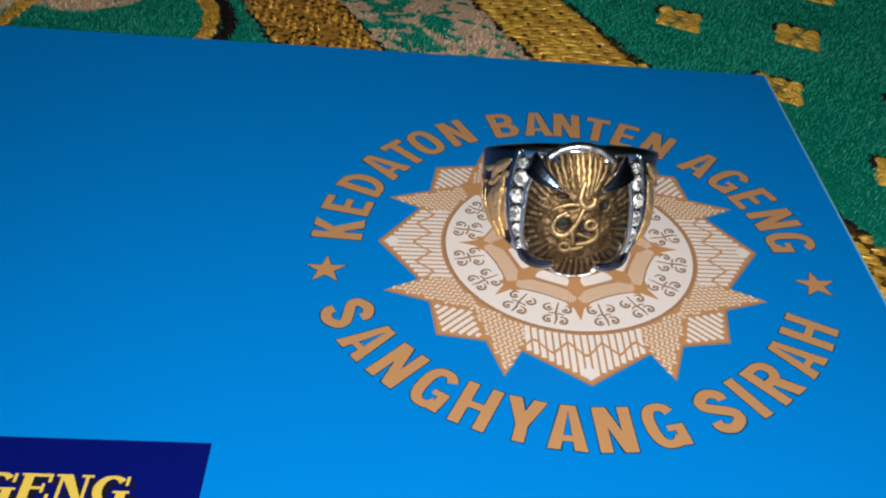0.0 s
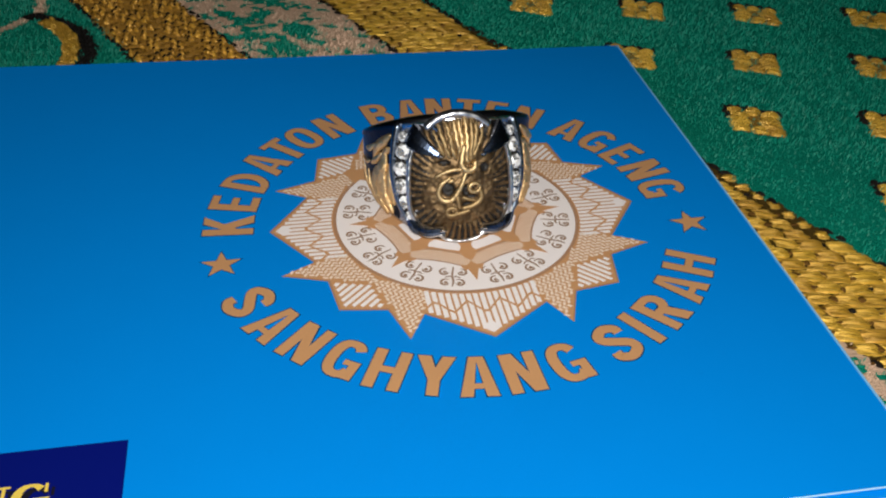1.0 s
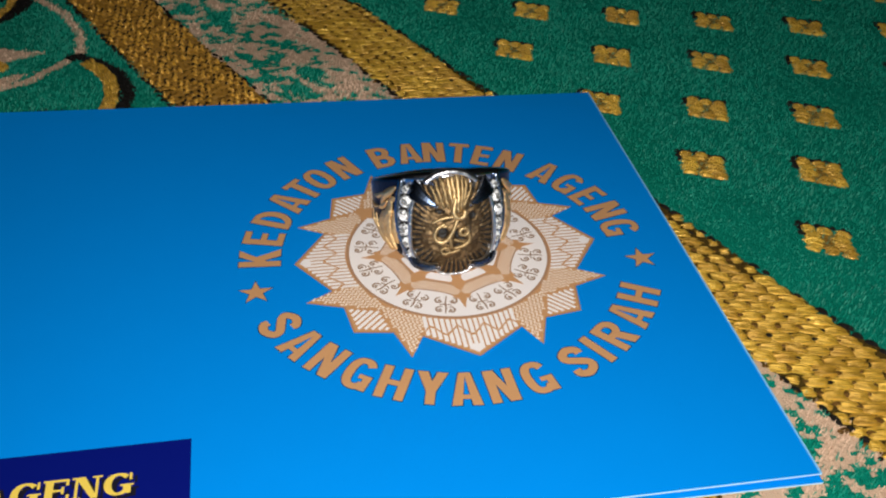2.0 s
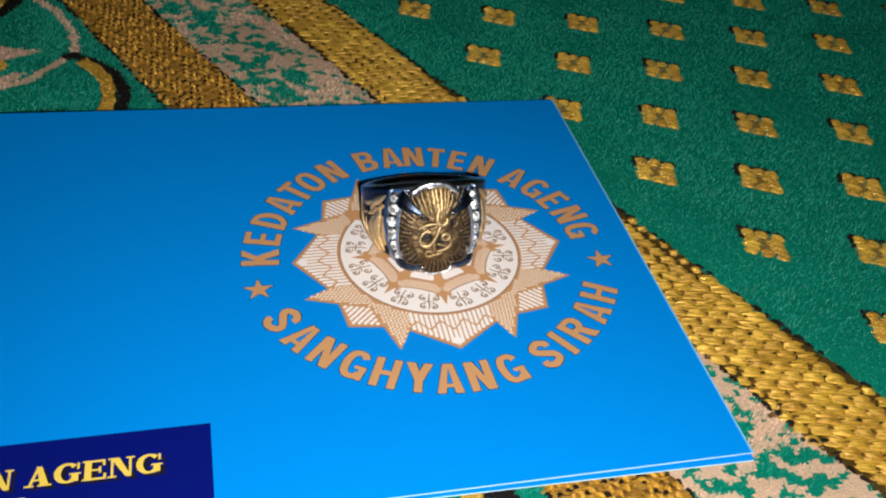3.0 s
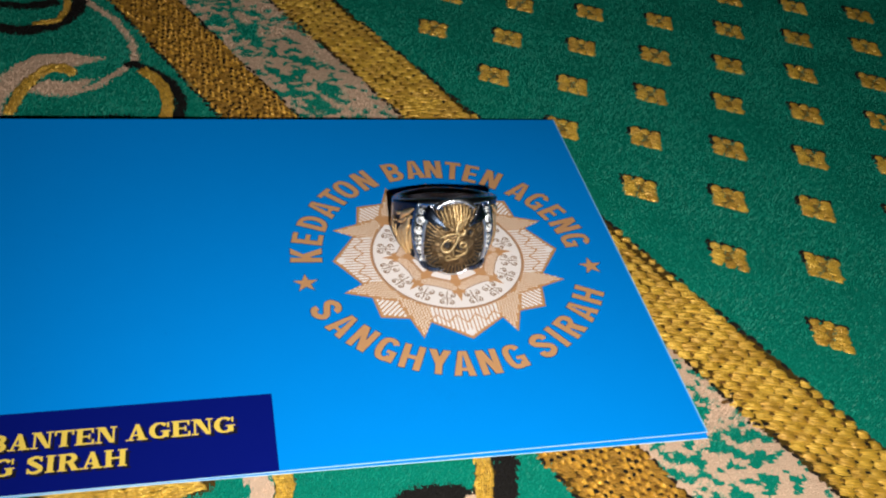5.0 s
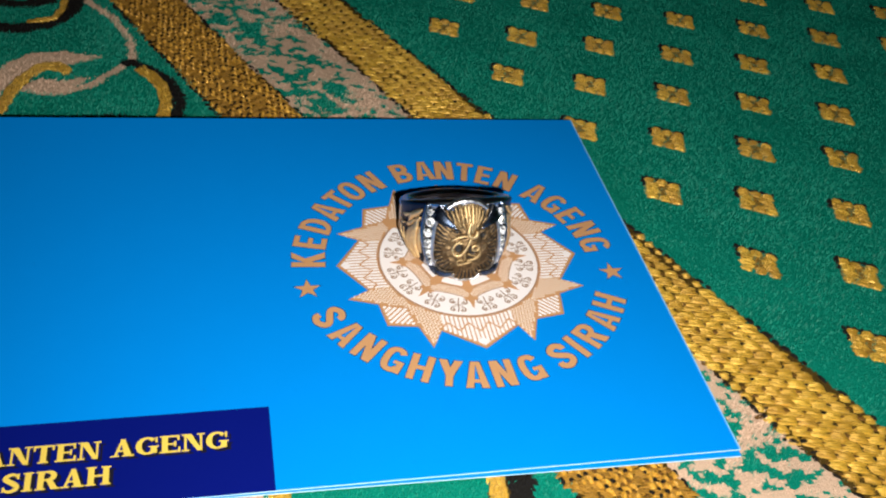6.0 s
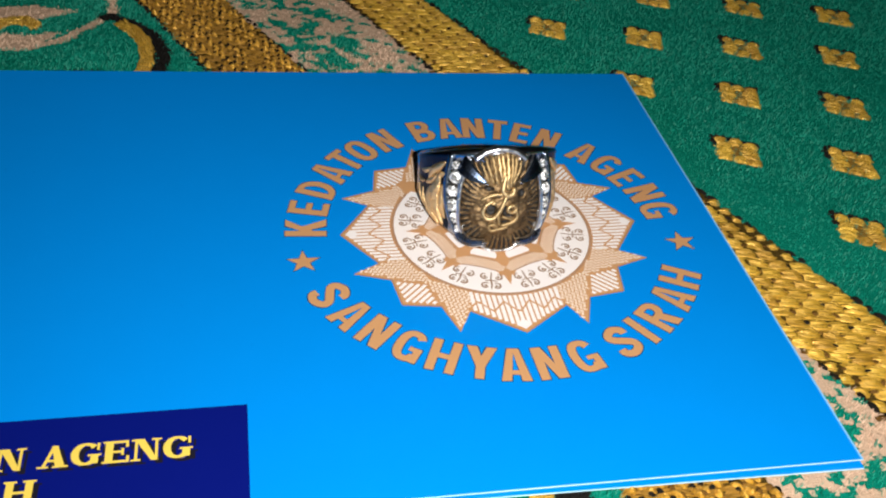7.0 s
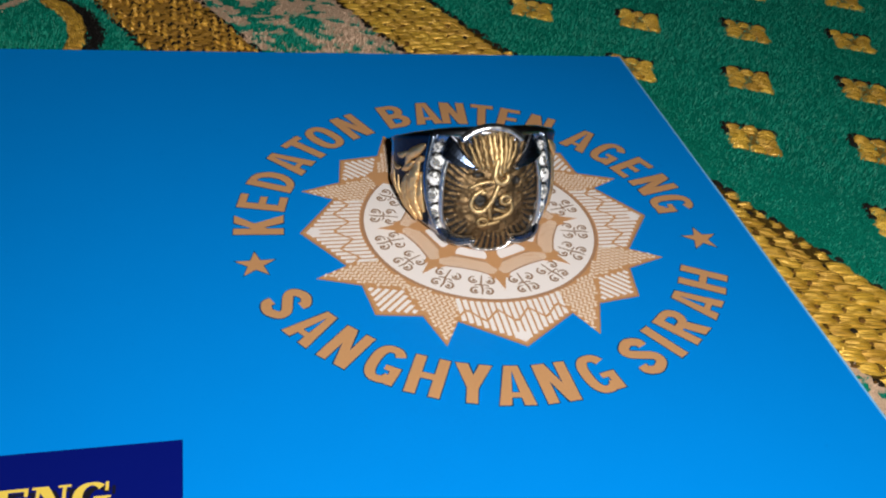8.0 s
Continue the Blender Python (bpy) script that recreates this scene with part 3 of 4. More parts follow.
line_words("NG", TITLE, -91.3, -84.0, -41.75, -38.2, title)
line_words("SIRAH", TITLE, -82.1, -66.0, -41.75, -38.2, title)


# ---- the rug ----
# along the border band: b; across it: c
BX, BY = -0.4226, 0.9063
CXX, CYY = 0.9063, 0.4226
to_band = lambda x, y: (BX * x + BY * y, CXX * x + CYY * y)
from_band = lambda b, c: (BX * b + CXX * c, BY * b + CYY * c)
RUG_Z = -2.0
GOLD_A, MOTTLE, GOLD_B = (27.4, 45.0), (3.0, 27.4), (-14.6, 3.0)
blotch, flake, waver, speck = ValueNoise(3, 5.5), ValueNoise(4, 1.55), ValueNoise(5, 2.4), ValueNoise(6, 0.7)


def near_line(x, y, points, width):
    """Whether places lie within half a width of a line; the width may swell and taper along it."""
    p = np.array(spline(points, 5))
    w = np.interp(np.linspace(0, 1, len(p)), np.linspace(0, 1, np.size(width)), np.atleast_1d(width)) / 2
    d = np.full(np.shape(x), 1e9)
    for k in range(len(p) - 1):
        (ax, ay), (bx, by) = p[k], p[k + 1]
        t = np.clip(((x - ax) * (bx - ax) + (y - ay) * (by - ay)) / ((bx - ax) ** 2 + (by - ay) ** 2 + 1e-9), 0, 1)
        d = np.minimum(d, np.hypot(x - ax - t * (bx - ax), y - ay - t * (by - ay)) - w[k] - t * (w[k + 1] - w[k]))
    return d < 0


SCROLLS = [  # colour: 1 sand, 2 black, 3 ochre
    (1, [(-83, 128.5), (-79.5, 123.5), (-71.5, 111.5), (-68, 98), (-69, 92), (-76.5, 81.5), (-85, 77.5), (-94, 79.5)], 2.0),
    (1, [(-101, 68), (-100, 77), (-97, 86), (-91.5, 92), (-84, 93.5), (-75, 94.2)], (5.5, 5.5, 6.5, 8.0, 6.5, 0.8)),
    (1, [(-94, 80), (-89, 81), (-84, 80.5), (-79, 83)], (2.0, 6.0, 5.0, 1.5)),
    (3, [(-96.4, 70), (-94.4, 80), (-90, 88.2), (-86, 89.4), (-83, 87.4)], 2.6),
    (2, [(-68.5, 91.5), (-60.5, 84.5), (-56.2, 74), (-56.5, 64), (-58, 52)], 3.8),
    (3, [(-65.5, 87.5), (-61.8, 83), (-59.4, 75), (-59.8, 62)], 2.4),
    (2, [(-112, 110), (-104, 111), (-98, 109.5), (-90, 112), (-85, 119.5), (-82.5, 130)], (6.0, 6.0, 5.5, 5.0, 5.0, 4.5)),
    (2, [(-110, 125), (-98, 123.5), (-91, 125.5)], 4.5),
    (3, [(-94, 113), (-89, 115), (-87, 121), (-87, 128)], 1.9),
    (2, [(-80, 66), (-73, 66.6), (-66, 66)], 1.3),
    (2, [(0, -44), (-1.5, -52), (-4, -62), (-12, -70)], 4.6),
    (3, [(-4.5, -44), (-5, -50), (-7, -58)], 3.2),
    (2, [(-8, -56), (-14, -54), (-22, -56), (-30, -62)], 7.0),
    (1, [(-46, -42), (-44, -48), (-47, -56)], 4.4),
    (3, [(-41, -43), (-40, -48), (-42, -55)], 3.0),
    (3, [(-78, -44), (-64, -46.5), (-54, -44)], 6.0),
    (1, [(-20, -66), (-10, -60), (-8, -55)], 3.0),
]


def colour_at(x, y):
    """0 green, 1 sand, 2 black, 3 ochre for arrays of places."""
    wx, wy = x + 1.1 * (waver(x, y) - 0.5), y + 1.1 * (waver(y + 31, x) - 0.5)
    b, c = to_band(wx, wy)
    out = np.zeros(np.shape(x), int)
    e, g = 0.967 * wx - 0.255 * wy, 0.255 * wx + 0.967 * wy
    m = blotch(e * 0.75, g * 1.2) * 0.20 + flake(e * 0.8, g * 1.15) * 0.62 + speck(x, y) * 0.18
    inside = (c > MOTTLE[0]) & (c < MOTTLE[1])
    vein = np.abs(c - 10.5 + 2.6 * np.sin(b / 11.0)) < 3.0 * blotch(b, c * 0.4 + 40) - 0.4
    out[inside & (m > 0.41 + 0.085 * np.exp(-((c - 13.0) / 7.5) ** 2)) & ~(vein & (m < 0.62))] = 1
    for tone, line, width in SCROLLS:
        out[(c < GOLD_B[0]) & near_line(wx, wy, line, width)] = tone
    out[((c > GOLD_A[0]) & (c < GOLD_A[1])) | ((c > GOLD_B[0]) & (c < GOLD_B[1]))] = 3
    return out


rug = tagged(new("prayer_rug"), "green pile rug with gold woven bands, diamonds and scrolls", "rug")


def rug_ground():
    """The seen part in fine cells, coloured thread by thread, inside a coarse border sheet."""
    x0, x1, y0, y1, step = -135.0, 215.0, -85.0, 185.0, 0.65
    nx, ny = int((x1 - x0) / step), int((y1 - y0) / step)
    gx, gy = np.meshgrid(np.linspace(x0, x1, nx + 1), np.linspace(y0, y1, ny + 1))
    rng = np.random.RandomState(7)
    gx[1:-1, 1:-1] += rng.uniform(-0.25, 0.25, (ny - 1, nx - 1))
    gy[1:-1, 1:-1] += rng.uniform(-0.25, 0.25, (ny - 1, nx - 1))
    gz = RUG_Z + 0.5 * (ValueNoise(8, 14)(gx, gy) - 0.5) + 0.12 * (rng.rand(ny + 1, nx + 1) - 0.5)
    verts = np.stack([gx.ravel(), gy.ravel(), gz.ravel()], 1).tolist()
    idx = np.arange((nx + 1) * (ny + 1)).reshape(ny + 1, nx + 1)
    faces = np.stack([idx[:-1, :-1], idx[:-1, 1:], idx[1:, 1:], idx[1:, :-1]], -1).reshape(-1, 4).tolist()
    slots = colour_at((gx[:-1, :-1] + gx[1:, 1:]) / 2, (gy[:-1, :-1] + gy[1:, 1:]) / 2).ravel().tolist()
    s = Shape()
    s.v, s.f, s.m = verts, faces, slots
    X0, X1, Y0, Y1, z = -420, 430, -520, 640, RUG_Z
    s.add([(X0, Y0, z), (X1, Y0, z), (X1, y0, z), (X0, y0, z)], [(0, 1, 2, 3)])
    s.add([(X0, y1, z), (X1, y1, z), (X1, Y1, z), (X0, Y1, z)], [(0, 1, 2, 3)])
    s.add([(X0, y0, z), (x0, y0, z), (x0, y1, z), (X0, y1, z)], [(0, 1, 2, 3)])
    s.add([(x1, y0, z), (X1, y0, z), (X1, y1, z), (x1, y1, z)], [(0, 1, 2, 3)])
    low = -7.4
    s.add([(X0, Y0, z), (X1, Y0, z), (X1, Y1, z), (X0, Y1, z), (X0, Y0, low), (X1, Y0, low), (X1, Y1, low), (X0, Y1, low)],
          [(0, 4, 5, 1), (1, 5, 6, 2), (2, 6, 7, 3), (3, 7, 4, 0), (7, 6, 5, 4)])
    return s.mesh([GREEN, SAND, COAL, OCHRE], True)


part("ground_weave", rug_ground(), rug, "green woven ground with sand mottling and black scrolls")

under_card = lambda x, y: (x < right_edge(0.5) - 3) & (y > -44.0) & (y < 54.0)

def stitch(b, c, length, width, height, angle, lift_by=0.0):
    """One plump yarn stitch in band coordinates: a low rounded lozenge."""
    ca, sa = math.cos(angle), math.sin(angle)
    rows = ((-0.5, 0.35, 0.0), (-0.36, 0.85, 0.62), (-0.1, 1.0, 1.0), (0.18, 1.0, 0.98), (0.40, 0.8, 0.55), (0.5, 0.35, 0.0))
    v, f = [], []
    for t, w, h in rows:
        for s, k in ((-0.5, 0.0), (-0.28, 0.78), (0.0, 1.0), (0.28, 0.78), (0.5, 0.0)):
            p, q = t * length, s * width * w
            x, y = from_band(b + p * ca - q * sa, c + p * sa + q * ca)
            v.append((x, y, RUG_Z - 0.15 + lift_by + height * h * k))
    for i in range(5):
        for j in range(4):
            a = i * 5 + j
            f.append((a, a + 1, a + 6, a + 5))
    return v, f


def strands(rng, s, b, c, length, width, height, angle, count, slot=0):
    """A stitch as a bundle of thin arched threads that lie side by side."""
    rows = ((-0.5, 0.5, 0.0), (-0.37, 0.9, 0.66), (-0.12, 1.0, 1.0), (0.16, 1.0, 0.97), (0.39, 0.85, 0.6), (0.5, 0.5, 0.0))
    for k in range(count):
        off = ((k + 0.5) / count - 0.5) * width + rng.uniform(-0.06, 0.06)
        turn = angle + rng.uniform(-0.13, 0.13)
        ca, sa = math.cos(turn), math.sin(turn)
        long, w, tall, shift = length * rng.uniform(0.85, 1.15), width / count * rng.uniform(1.1, 1.5), height * rng.uniform(0.75, 1.12), rng.uniform(-0.35, 0.35)
        b0, c0 = b - off * math.sin(angle) + shift * ca, c + off * math.cos(angle) + shift * sa
        v = []
        for t, wide, h in rows:
            for q, up in ((-0.5, -0.25), (-0.2, 0.1), (0.2, 0.1), (0.5, -0.25)):
                p, q = t * long, q * w * wide
                x, y = from_band(b0 + p * ca - q * sa, c0 + p * sa + q * ca)
                v.append((x, y, RUG_Z - 0.15 + tall * h + up * w))
        s.add(v, [(4 * i + j, 4 * i + j + 1, 4 * i + j + 5, 4 * i + j + 4) for i in range(5) for j in range(3)], slot)


def bundle(rng, length, width, height, count):
    """One plump stitch of a few threads side by side, as one ridged cushion round its own middle."""
    rows = ((-0.5, 0.55, -0.1), (-0.4, 0.85, 0.5), (-0.2, 1.0, 0.92), (0.03, 1.0, 1.0), (0.24, 0.98, 0.88), (0.41, 0.85, 0.5), (0.5, 0.55, -0.1))
    cols = 4 * count
    slack = [rng.uniform(-0.09, 0.09) for _ in range(count)]
    tall = [rng.uniform(0.78, 1.1) for _ in range(count)]
    v = []
    for t, wide, h in rows:
        for k in range(cols + 1):
            q = k / cols
            n = min(count - 1, k // 4)
            ridge = abs(math.sin(math.pi * q * count)) ** 0.7
            side = max(0.0, 1 - abs(2 * q - 1) ** 6)
            v.append(((t + slack[n] * (1 if abs(t) > 0.3 else 0.3)) * length, (q - 0.5) * width * wide, height * (h * tall[n] * (0.6 + 0.4 * ridge) * (0.45 + 0.55 * side)) - 0.15))
    f = [(i * (cols + 1) + k, i * (cols + 1) + k + 1, (i + 1) * (cols + 1) + k + 1, (i + 1) * (cols + 1) + k) for i in range(len(rows) - 1) for k in range(cols)]
    return v, f


def lay(v, b, c, angle):
    """Puts a stitch down in the band's directions."""
    ca, sa = math.cos(angle), math.sin(angle)
    return [(*from_band(b + x * ca - y * sa, c + x * sa + y * ca), RUG_Z + z) for x, y, z in v]


LAY = math.radians(-50.4)


seen_in = lambda b, c, c0, c1: c0 + 0.3 < c < c1 - 0.3 and -95 < b < 185 and not under_card(*from_band(b, c))


def edging(rng, s, c0, c1, slot):
    """Dark stitches along a band's two edges."""
    for c in (c0 - 0.1, c1 + 0.1):
        b = -95.0
        while b < 185:
            if not under_card(*from_band(b, c)) and rng.random() < 0.6:
                s.add(*stitch(b, c + rng.uniform(-0.3, 0.3), rng.uniform(1.4, 2.8), 0.9, 0.8, rng.uniform(-0.6, 0.3)), slot)
            b += 2.3


def knotted_band(c0, c1, seed):
    """A flat mustard weave with raised gold knots, each with a dark shape behind it for the gap's shade."""
    rng = random.Random(seed)
    s = Shape()
    pitch, row = 2.6, 0.92
    ca, sa = math.cos(LAY), math.sin(LAY)
    for j in range(-200, 420):
        for i in range(-90, 130):
            p, q = (i + (0.5 if j // 2 % 2 else 0.0)) * pitch, j * row
            b, c = p * ca - q * sa, p * sa + q * ca
            if seen_in(b, c, c0, c1):
                long = min(pitch * 1.12, 2.6 * min(c - c0, c1 - c) + 0.9)
                strands(rng, s, b + rng.uniform(-0.25, 0.25), c + rng.uniform(-0.15, 0.15), long, row * 1.1, rng.uniform(0.4, 0.6), LAY + rng.uniform(-0.4, 0.3), 2, 3)
    for j in range(-60, 110):
        for i in range(0, 12):
            b, c = j * 1.75 + rng.uniform(-0.4, 0.4), c0 + 0.9 + i * 1.62 + (0.8 if j % 2 else 0.0) + rng.uniform(-0.35, 0.35)
            calm = abs(((c - c0) / 8.8 + abs((b / 15.0) % 1 - 0.5) * 1.4) % 1 - 0.5)
            if not seen_in(b, c, c0, c1) or rng.random() < (0.75 if calm < 0.14 else 0.12):
                continue
            s.add(*stitch(b, c, rng.uniform(1.5, 2.3), rng.uniform(0.8, 1.15), rng.uniform(0.95, 1.35), rng.uniform(-0.5, 0.35)), slot=0)
            # a dark stitch shape paints the shaded hole behind the knot
            s.add(*stitch(b + 1.25, c + 0.15, rng.uniform(0.9, 1.4), rng.uniform(0.65, 0.95), 0.95, LAY + rng.uniform(-0.6, 0.6)), slot=2 if rng.random() < 0.6 else 1)
    edging(rng, s, c0, c1, 2)
    return s.mesh([KNOT_YARN, GAP_SHADE, BLACK_YARN_AND_GAP, MUSTARD_YARN], True)


def brick_band(c0, c1, seed):
    """Plump slanting stitches laid like bricks, with dark flecks for the shaded gaps between their ends: the near ones
    are parts, the far ones joined.
    """
    rng = random.Random(seed)
    flecks, far = Shape(), Shape()
    pitch, row = 3.5, 2.35
    ca, sa = math.cos(LAY), math.sin(LAY)
    kinds = [bundle(rng, pitch * rng.uniform(1.15, 1.3), row * 1.08, rng.uniform(0.55, 0.8), 4) for _ in range(12)]
    shorts = [bundle(rng, pitch * 0.7, row * 0.9, 0.5, 4) for _ in range(3)]
    meshes = [mesh_of([(x, y, z) for x, y, z in v], f, GOLD_PIECE, None, True) for v, f in kinds + shorts]
    spots = []
    for j in range(-80, 170):
        for i in range(-72, 108):
            p, q = (i + 0.5 * (j % 2)) * pitch, j * row
            b, c = p * ca - q * sa, p * sa + q * ca
            if not seen_in(b, c, c0, c1):
                continue
            margin = min(c - c0, c1 - c)
            kind = rng.randrange(12) if margin > 1.3 else 12 + rng.randrange(3)
            spots.append((b + rng.uniform(-0.12, 0.12), c + rng.uniform(-0.08, 0.08), LAY + rng.uniform(-0.12, 0.14), kind))
            if rng.random() < 0.85:
                # dark shapes paint the shaded holes at the stitch ends
                flecks.add(*stitch(b + ca * pitch / 2 + rng.uniform(-0.3, 0.3), c + sa * pitch / 2 + rng.uniform(-0.3, 0.3), rng.uniform(0.8, 2.2), rng.uniform(0.5, 1.2), rng.uniform(0.45, 0.7), LAY + rng.uniform(-0.5, 0.5)), slot=0 if rng.random() < 0.8 else 1)
    edging(rng, flecks, c0, c1, 1)
    band = part("gold_band", flecks.mesh([GAP_SHADE, BLACK_YARN_AND_GAP], True), rug, "gold brick-stitched border band with painted-in dark gaps", "stuff")
    spots.sort()
    for b, c, angle, kind in spots[:300]:
        ob = part("stitch", meshes[kind], band)
        x, y = from_band(b, c)
        # the band's own directions form a left-handed pair, so the stitch is turned by the angle of its lie
        dx, dy = from_band(math.cos(angle), math.sin(angle))
        ob.matrix_local = pose(x * 0.001, y * 0.001, RUG_Z * 0.001, 0, 0, math.degrees(math.atan2(dy, dx)))
    for b, c, angle, kind in spots[300:]:
        v, f = (kinds + shorts)[kind]
        far.add(lay(v, b, c, angle), f)
    part("stitching", far.mesh([GOLD_YARN], True), band, "plump gold stitches", "stuff")


brick_band(*GOLD_A, 11)
part("gold_band", knotted_band(*GOLD_B, 12), rug, "flat mustard border band with raised gold knots", "stuff")


def diamond_kind(seed):
    """The meshes of a woven gold diamond: a brown cushion, plump stitches in rows round its sunk heart, dark threads along its far edges."""
    rng = random.Random(seed)
    side, rows, n = 8.0, 4, 16
    ux, uy, vx, vy = 0.94 * side, -0.51 * side, 0.255 * side, 0.935 * side
    verts = []
    for j in range(n + 1):
        for i in range(n + 1):
            a, t = i / n, j / n
            edge = min(1.0, 5 * min(a, 1 - a, t, 1 - t))
            verts.append((ux * (a - 0.5) + vx * (t - 0.5), uy * (a - 0.5) + vy * (t - 0.5), RUG_Z - 0.15 + 0.35 * edge))
    cushion = Shape().add(verts, [(j * (n + 1) + i, j * (n + 1) + i + 1, (j + 1) * (n + 1) + i + 1, (j + 1) * (n + 1) + i) for j in range(n) for i in range(n)])
    stitches = []
    for j in range(rows):
        t = (j + 0.5) / rows
        across = 3 if j in (0, 3) else 2
        for i in range(across):
            a = (i + 0.5) / across + rng.uniform(-0.03, 0.03) + (0.035 * (2 * i - 1) if across == 2 else 0)
            b, c = to_band(ux * (a - 0.5) + vx * (t - 0.5), uy * (a - 0.5) + vy * (t - 0.5))
            db, dc = to_band(ux, uy)
            v, f = bundle(rng, side / across * (1.15 if across == 3 else 0.98), side / rows * 1.08, rng.uniform(0.8, 1.15), 4)
            stitches.append(mesh_of(lay(v, b, c, math.atan2(dc, db) + rng.uniform(-0.2, 0.2)), f, GOLD_PIECE, None, True))
    threads = Shape()
    for k in range(13):
        a = k / 12
        for x, y, go in ((ux * (a - 0.5) + vx * 0.52, uy * (a - 0.5) + vy * 0.52, True), (-ux * 0.52 + vx * (a - 0.5), -uy * 0.52 + vy * (a - 0.5), k > 6)):
            if go and rng.random() < 0.85:
                b, c = to_band(x, y)
                threads.add(*stitch(b + rng.uniform(-0.2, 0.3), c + rng.uniform(-0.2, 0.2), rng.uniform(0.8, 1.9), rng.uniform(0.4, 0.65), rng.uniform(0.7, 1.0), rng.uniform(-1.2, 0.5)))
    return cushion.mesh([MUSTARD_YARN], True), stitches, threads.mesh([BLACK_YARN_AND_GAP], True)


UX, UY, VX, VY = 21.85, -5.7, 9.6, 21.05
DIAMONDS = [diamond_kind(40 + k) for k in range(5)]
count = 0
for i in range(-3, 9):
    for j in range(-4, 9):
        x, y = 54.7 + UX * i + VX * j, 29.0 + UY * i + VY * j
        b, c = to_band(x, y)
        if c > 52 and -70 < y < 178 and x < 205 and not under_card(x, y):
            cushion, stitches, threads = DIAMONDS[(3 * i + j * j) % 5]
            d = part("diamond", cushion, rug, "gold woven diamond" if count == 0 else "")
            d.location = (x * 0.001, y * 0.001, 0)
            for data in stitches:
                part("stitch", data, d)
            part("dark_edging", threads, d, kind="stuff")
            count += 1


def tufts(tone, material, density, seed, length):
    """Short pile standing on the ground weave, one leaning blade a tuft."""
    rng = np.random.RandomState(seed)
    x0, x1, y0, y1 = -120.0, 190.0, -75.0, 165.0
    n = int((x1 - x0) * (y1 - y0) * density)
    x, y = rng.uniform(x0, x1, n), rng.uniform(y0, y1, n)
    keep = ~under_card(x, y)
    x, y = x[keep], y[keep]
    keep = colour_at(x + rng.normal(0, 0.45, len(x)), y + rng.normal(0, 0.45, len(x))) == tone
    x, y = x[keep], y[keep]
    n = len(x)
    turn, lean = rng.normal(0.3, 0.8, n), rng.uniform(0.3, 1.3, n)
    tall = length * rng.uniform(0.6, 1.15, n)
    w = 0.07 * rng.uniform(0.7, 1.3, n)
    px, py = np.cos(turn) * w, np.sin(turn) * w
    lx, ly = -np.sin(turn) * lean * tall * 0.7 + 0.25 * tall, np.cos(turn) * lean * tall * 0.7 - 0.1 * tall
    z = np.full(n, RUG_Z - 0.2)
    v = np.stack([np.stack([x - px, y - py, z], 1), np.stack([x + px, y + py, z], 1),
                  np.stack([x + lx + px * 0.7, y + ly + py * 0.7, z + tall], 1), np.stack([x + lx - px * 0.7, y + ly - py * 0.7, z + tall], 1)], 1).reshape(-1, 3)
    f = np.arange(4 * n).reshape(-1, 4)
    return mesh_of(v.tolist(), f.tolist(), material)


part("green_pile", tufts(0, GREEN_TUFT, 6.0, 21, 0.65), rug, "short green velvety pile", "stuff")
part("sand_pile", tufts(1, SAND_TUFT, 3.6, 22, 0.55), rug, "sand-coloured pile in mottled blotches", "stuff")
part("black_pile", tufts(2, COAL_TUFT, 3.6, 23, 0.6), rug, "black pile of the scrolls", "stuff")


def ochre_scroll_stitches():
    rng = random.Random(31)
    s = Shape()
    for tone, line, width in SCROLLS:
        if tone != 3:
            continue
        pts = spline(line, 8)
        for (x, y), (x2, y2) in zip(pts, pts[1:]):
            b, c = to_band(x, y)
            b2, c2 = to_band(x2, y2)
            if c > GOLD_B[0] - 1 or under_card(np.float64(x), np.float64(y)):
                continue
            a = math.atan2(c2 - c, b2 - b)
            for k in range(max(1, round(width / 1.5))):
                off = (k - (max(1, round(width / 1.5)) - 1) / 2) * 1.4
                strands(rng, s, b - math.sin(a) * off + rng.uniform(-0.3, 0.3), c + math.cos(a) * off + rng.uniform(-0.3, 0.3), 2.7, 1.4, 0.75, a + rng.uniform(-0.3, 0.3), 3)
    return s.mesh([GOLD_YARN], True)


part("scroll_stitching", ochre_scroll_stitches(), rug, "gold stitching along the black scrolls", "stuff")


# ---- the ring ----
ring = tagged(new("signet_ring"), "polished steel signet ring with gold script and clear crystals", "ring")
ring.matrix_world = pose(-0.0001, 0.0137, 0.0067, -10.5, 0, 0)
R_IN, R_OUT = 9.5, 11.5


def smooth_step(a, b, x):
    t = min(1, max(0, (x - a) / (b - a)))
    return t * t * (3 - 2 * t)


UPPER = ((0, 8.5), (30, 8.0), (60, 6.2), (90, 3.8), (120, 1.8), (150, 0.6), (180, 0.3))
LOWER = ((0, -8.7), (20, -8.5), (32, -7.8), (42, -6.9), (50, -6.2), (60, -5.3), (70, -4.5), (80, -3.9), (90, -3.6), (120, -3.8), (150, -4.5), (180, -4.9))


def eased(table, deg):
    """A smooth value between the points of a table."""
    pts = spline([(0.0 - table[1][0], table[1][1])] + list(table) + [(360.0 - table[-2][0], table[-2][1])], 8)
    return float(np.interp(abs(deg), [p[0] for p in pts], [p[1] for p in pts]))


def upper(deg):
    """The band's upper edge at an angle from the face."""
    return eased(UPPER, deg)


def lower(deg):
    return eased(LOWER, deg)


def around(deg, r, z):
    """Ring coordinates: 0 degrees is the middle of the face, which looks to -y."""
    a = radians(deg)
    return (r * math.sin(a), -r * math.cos(a), z)


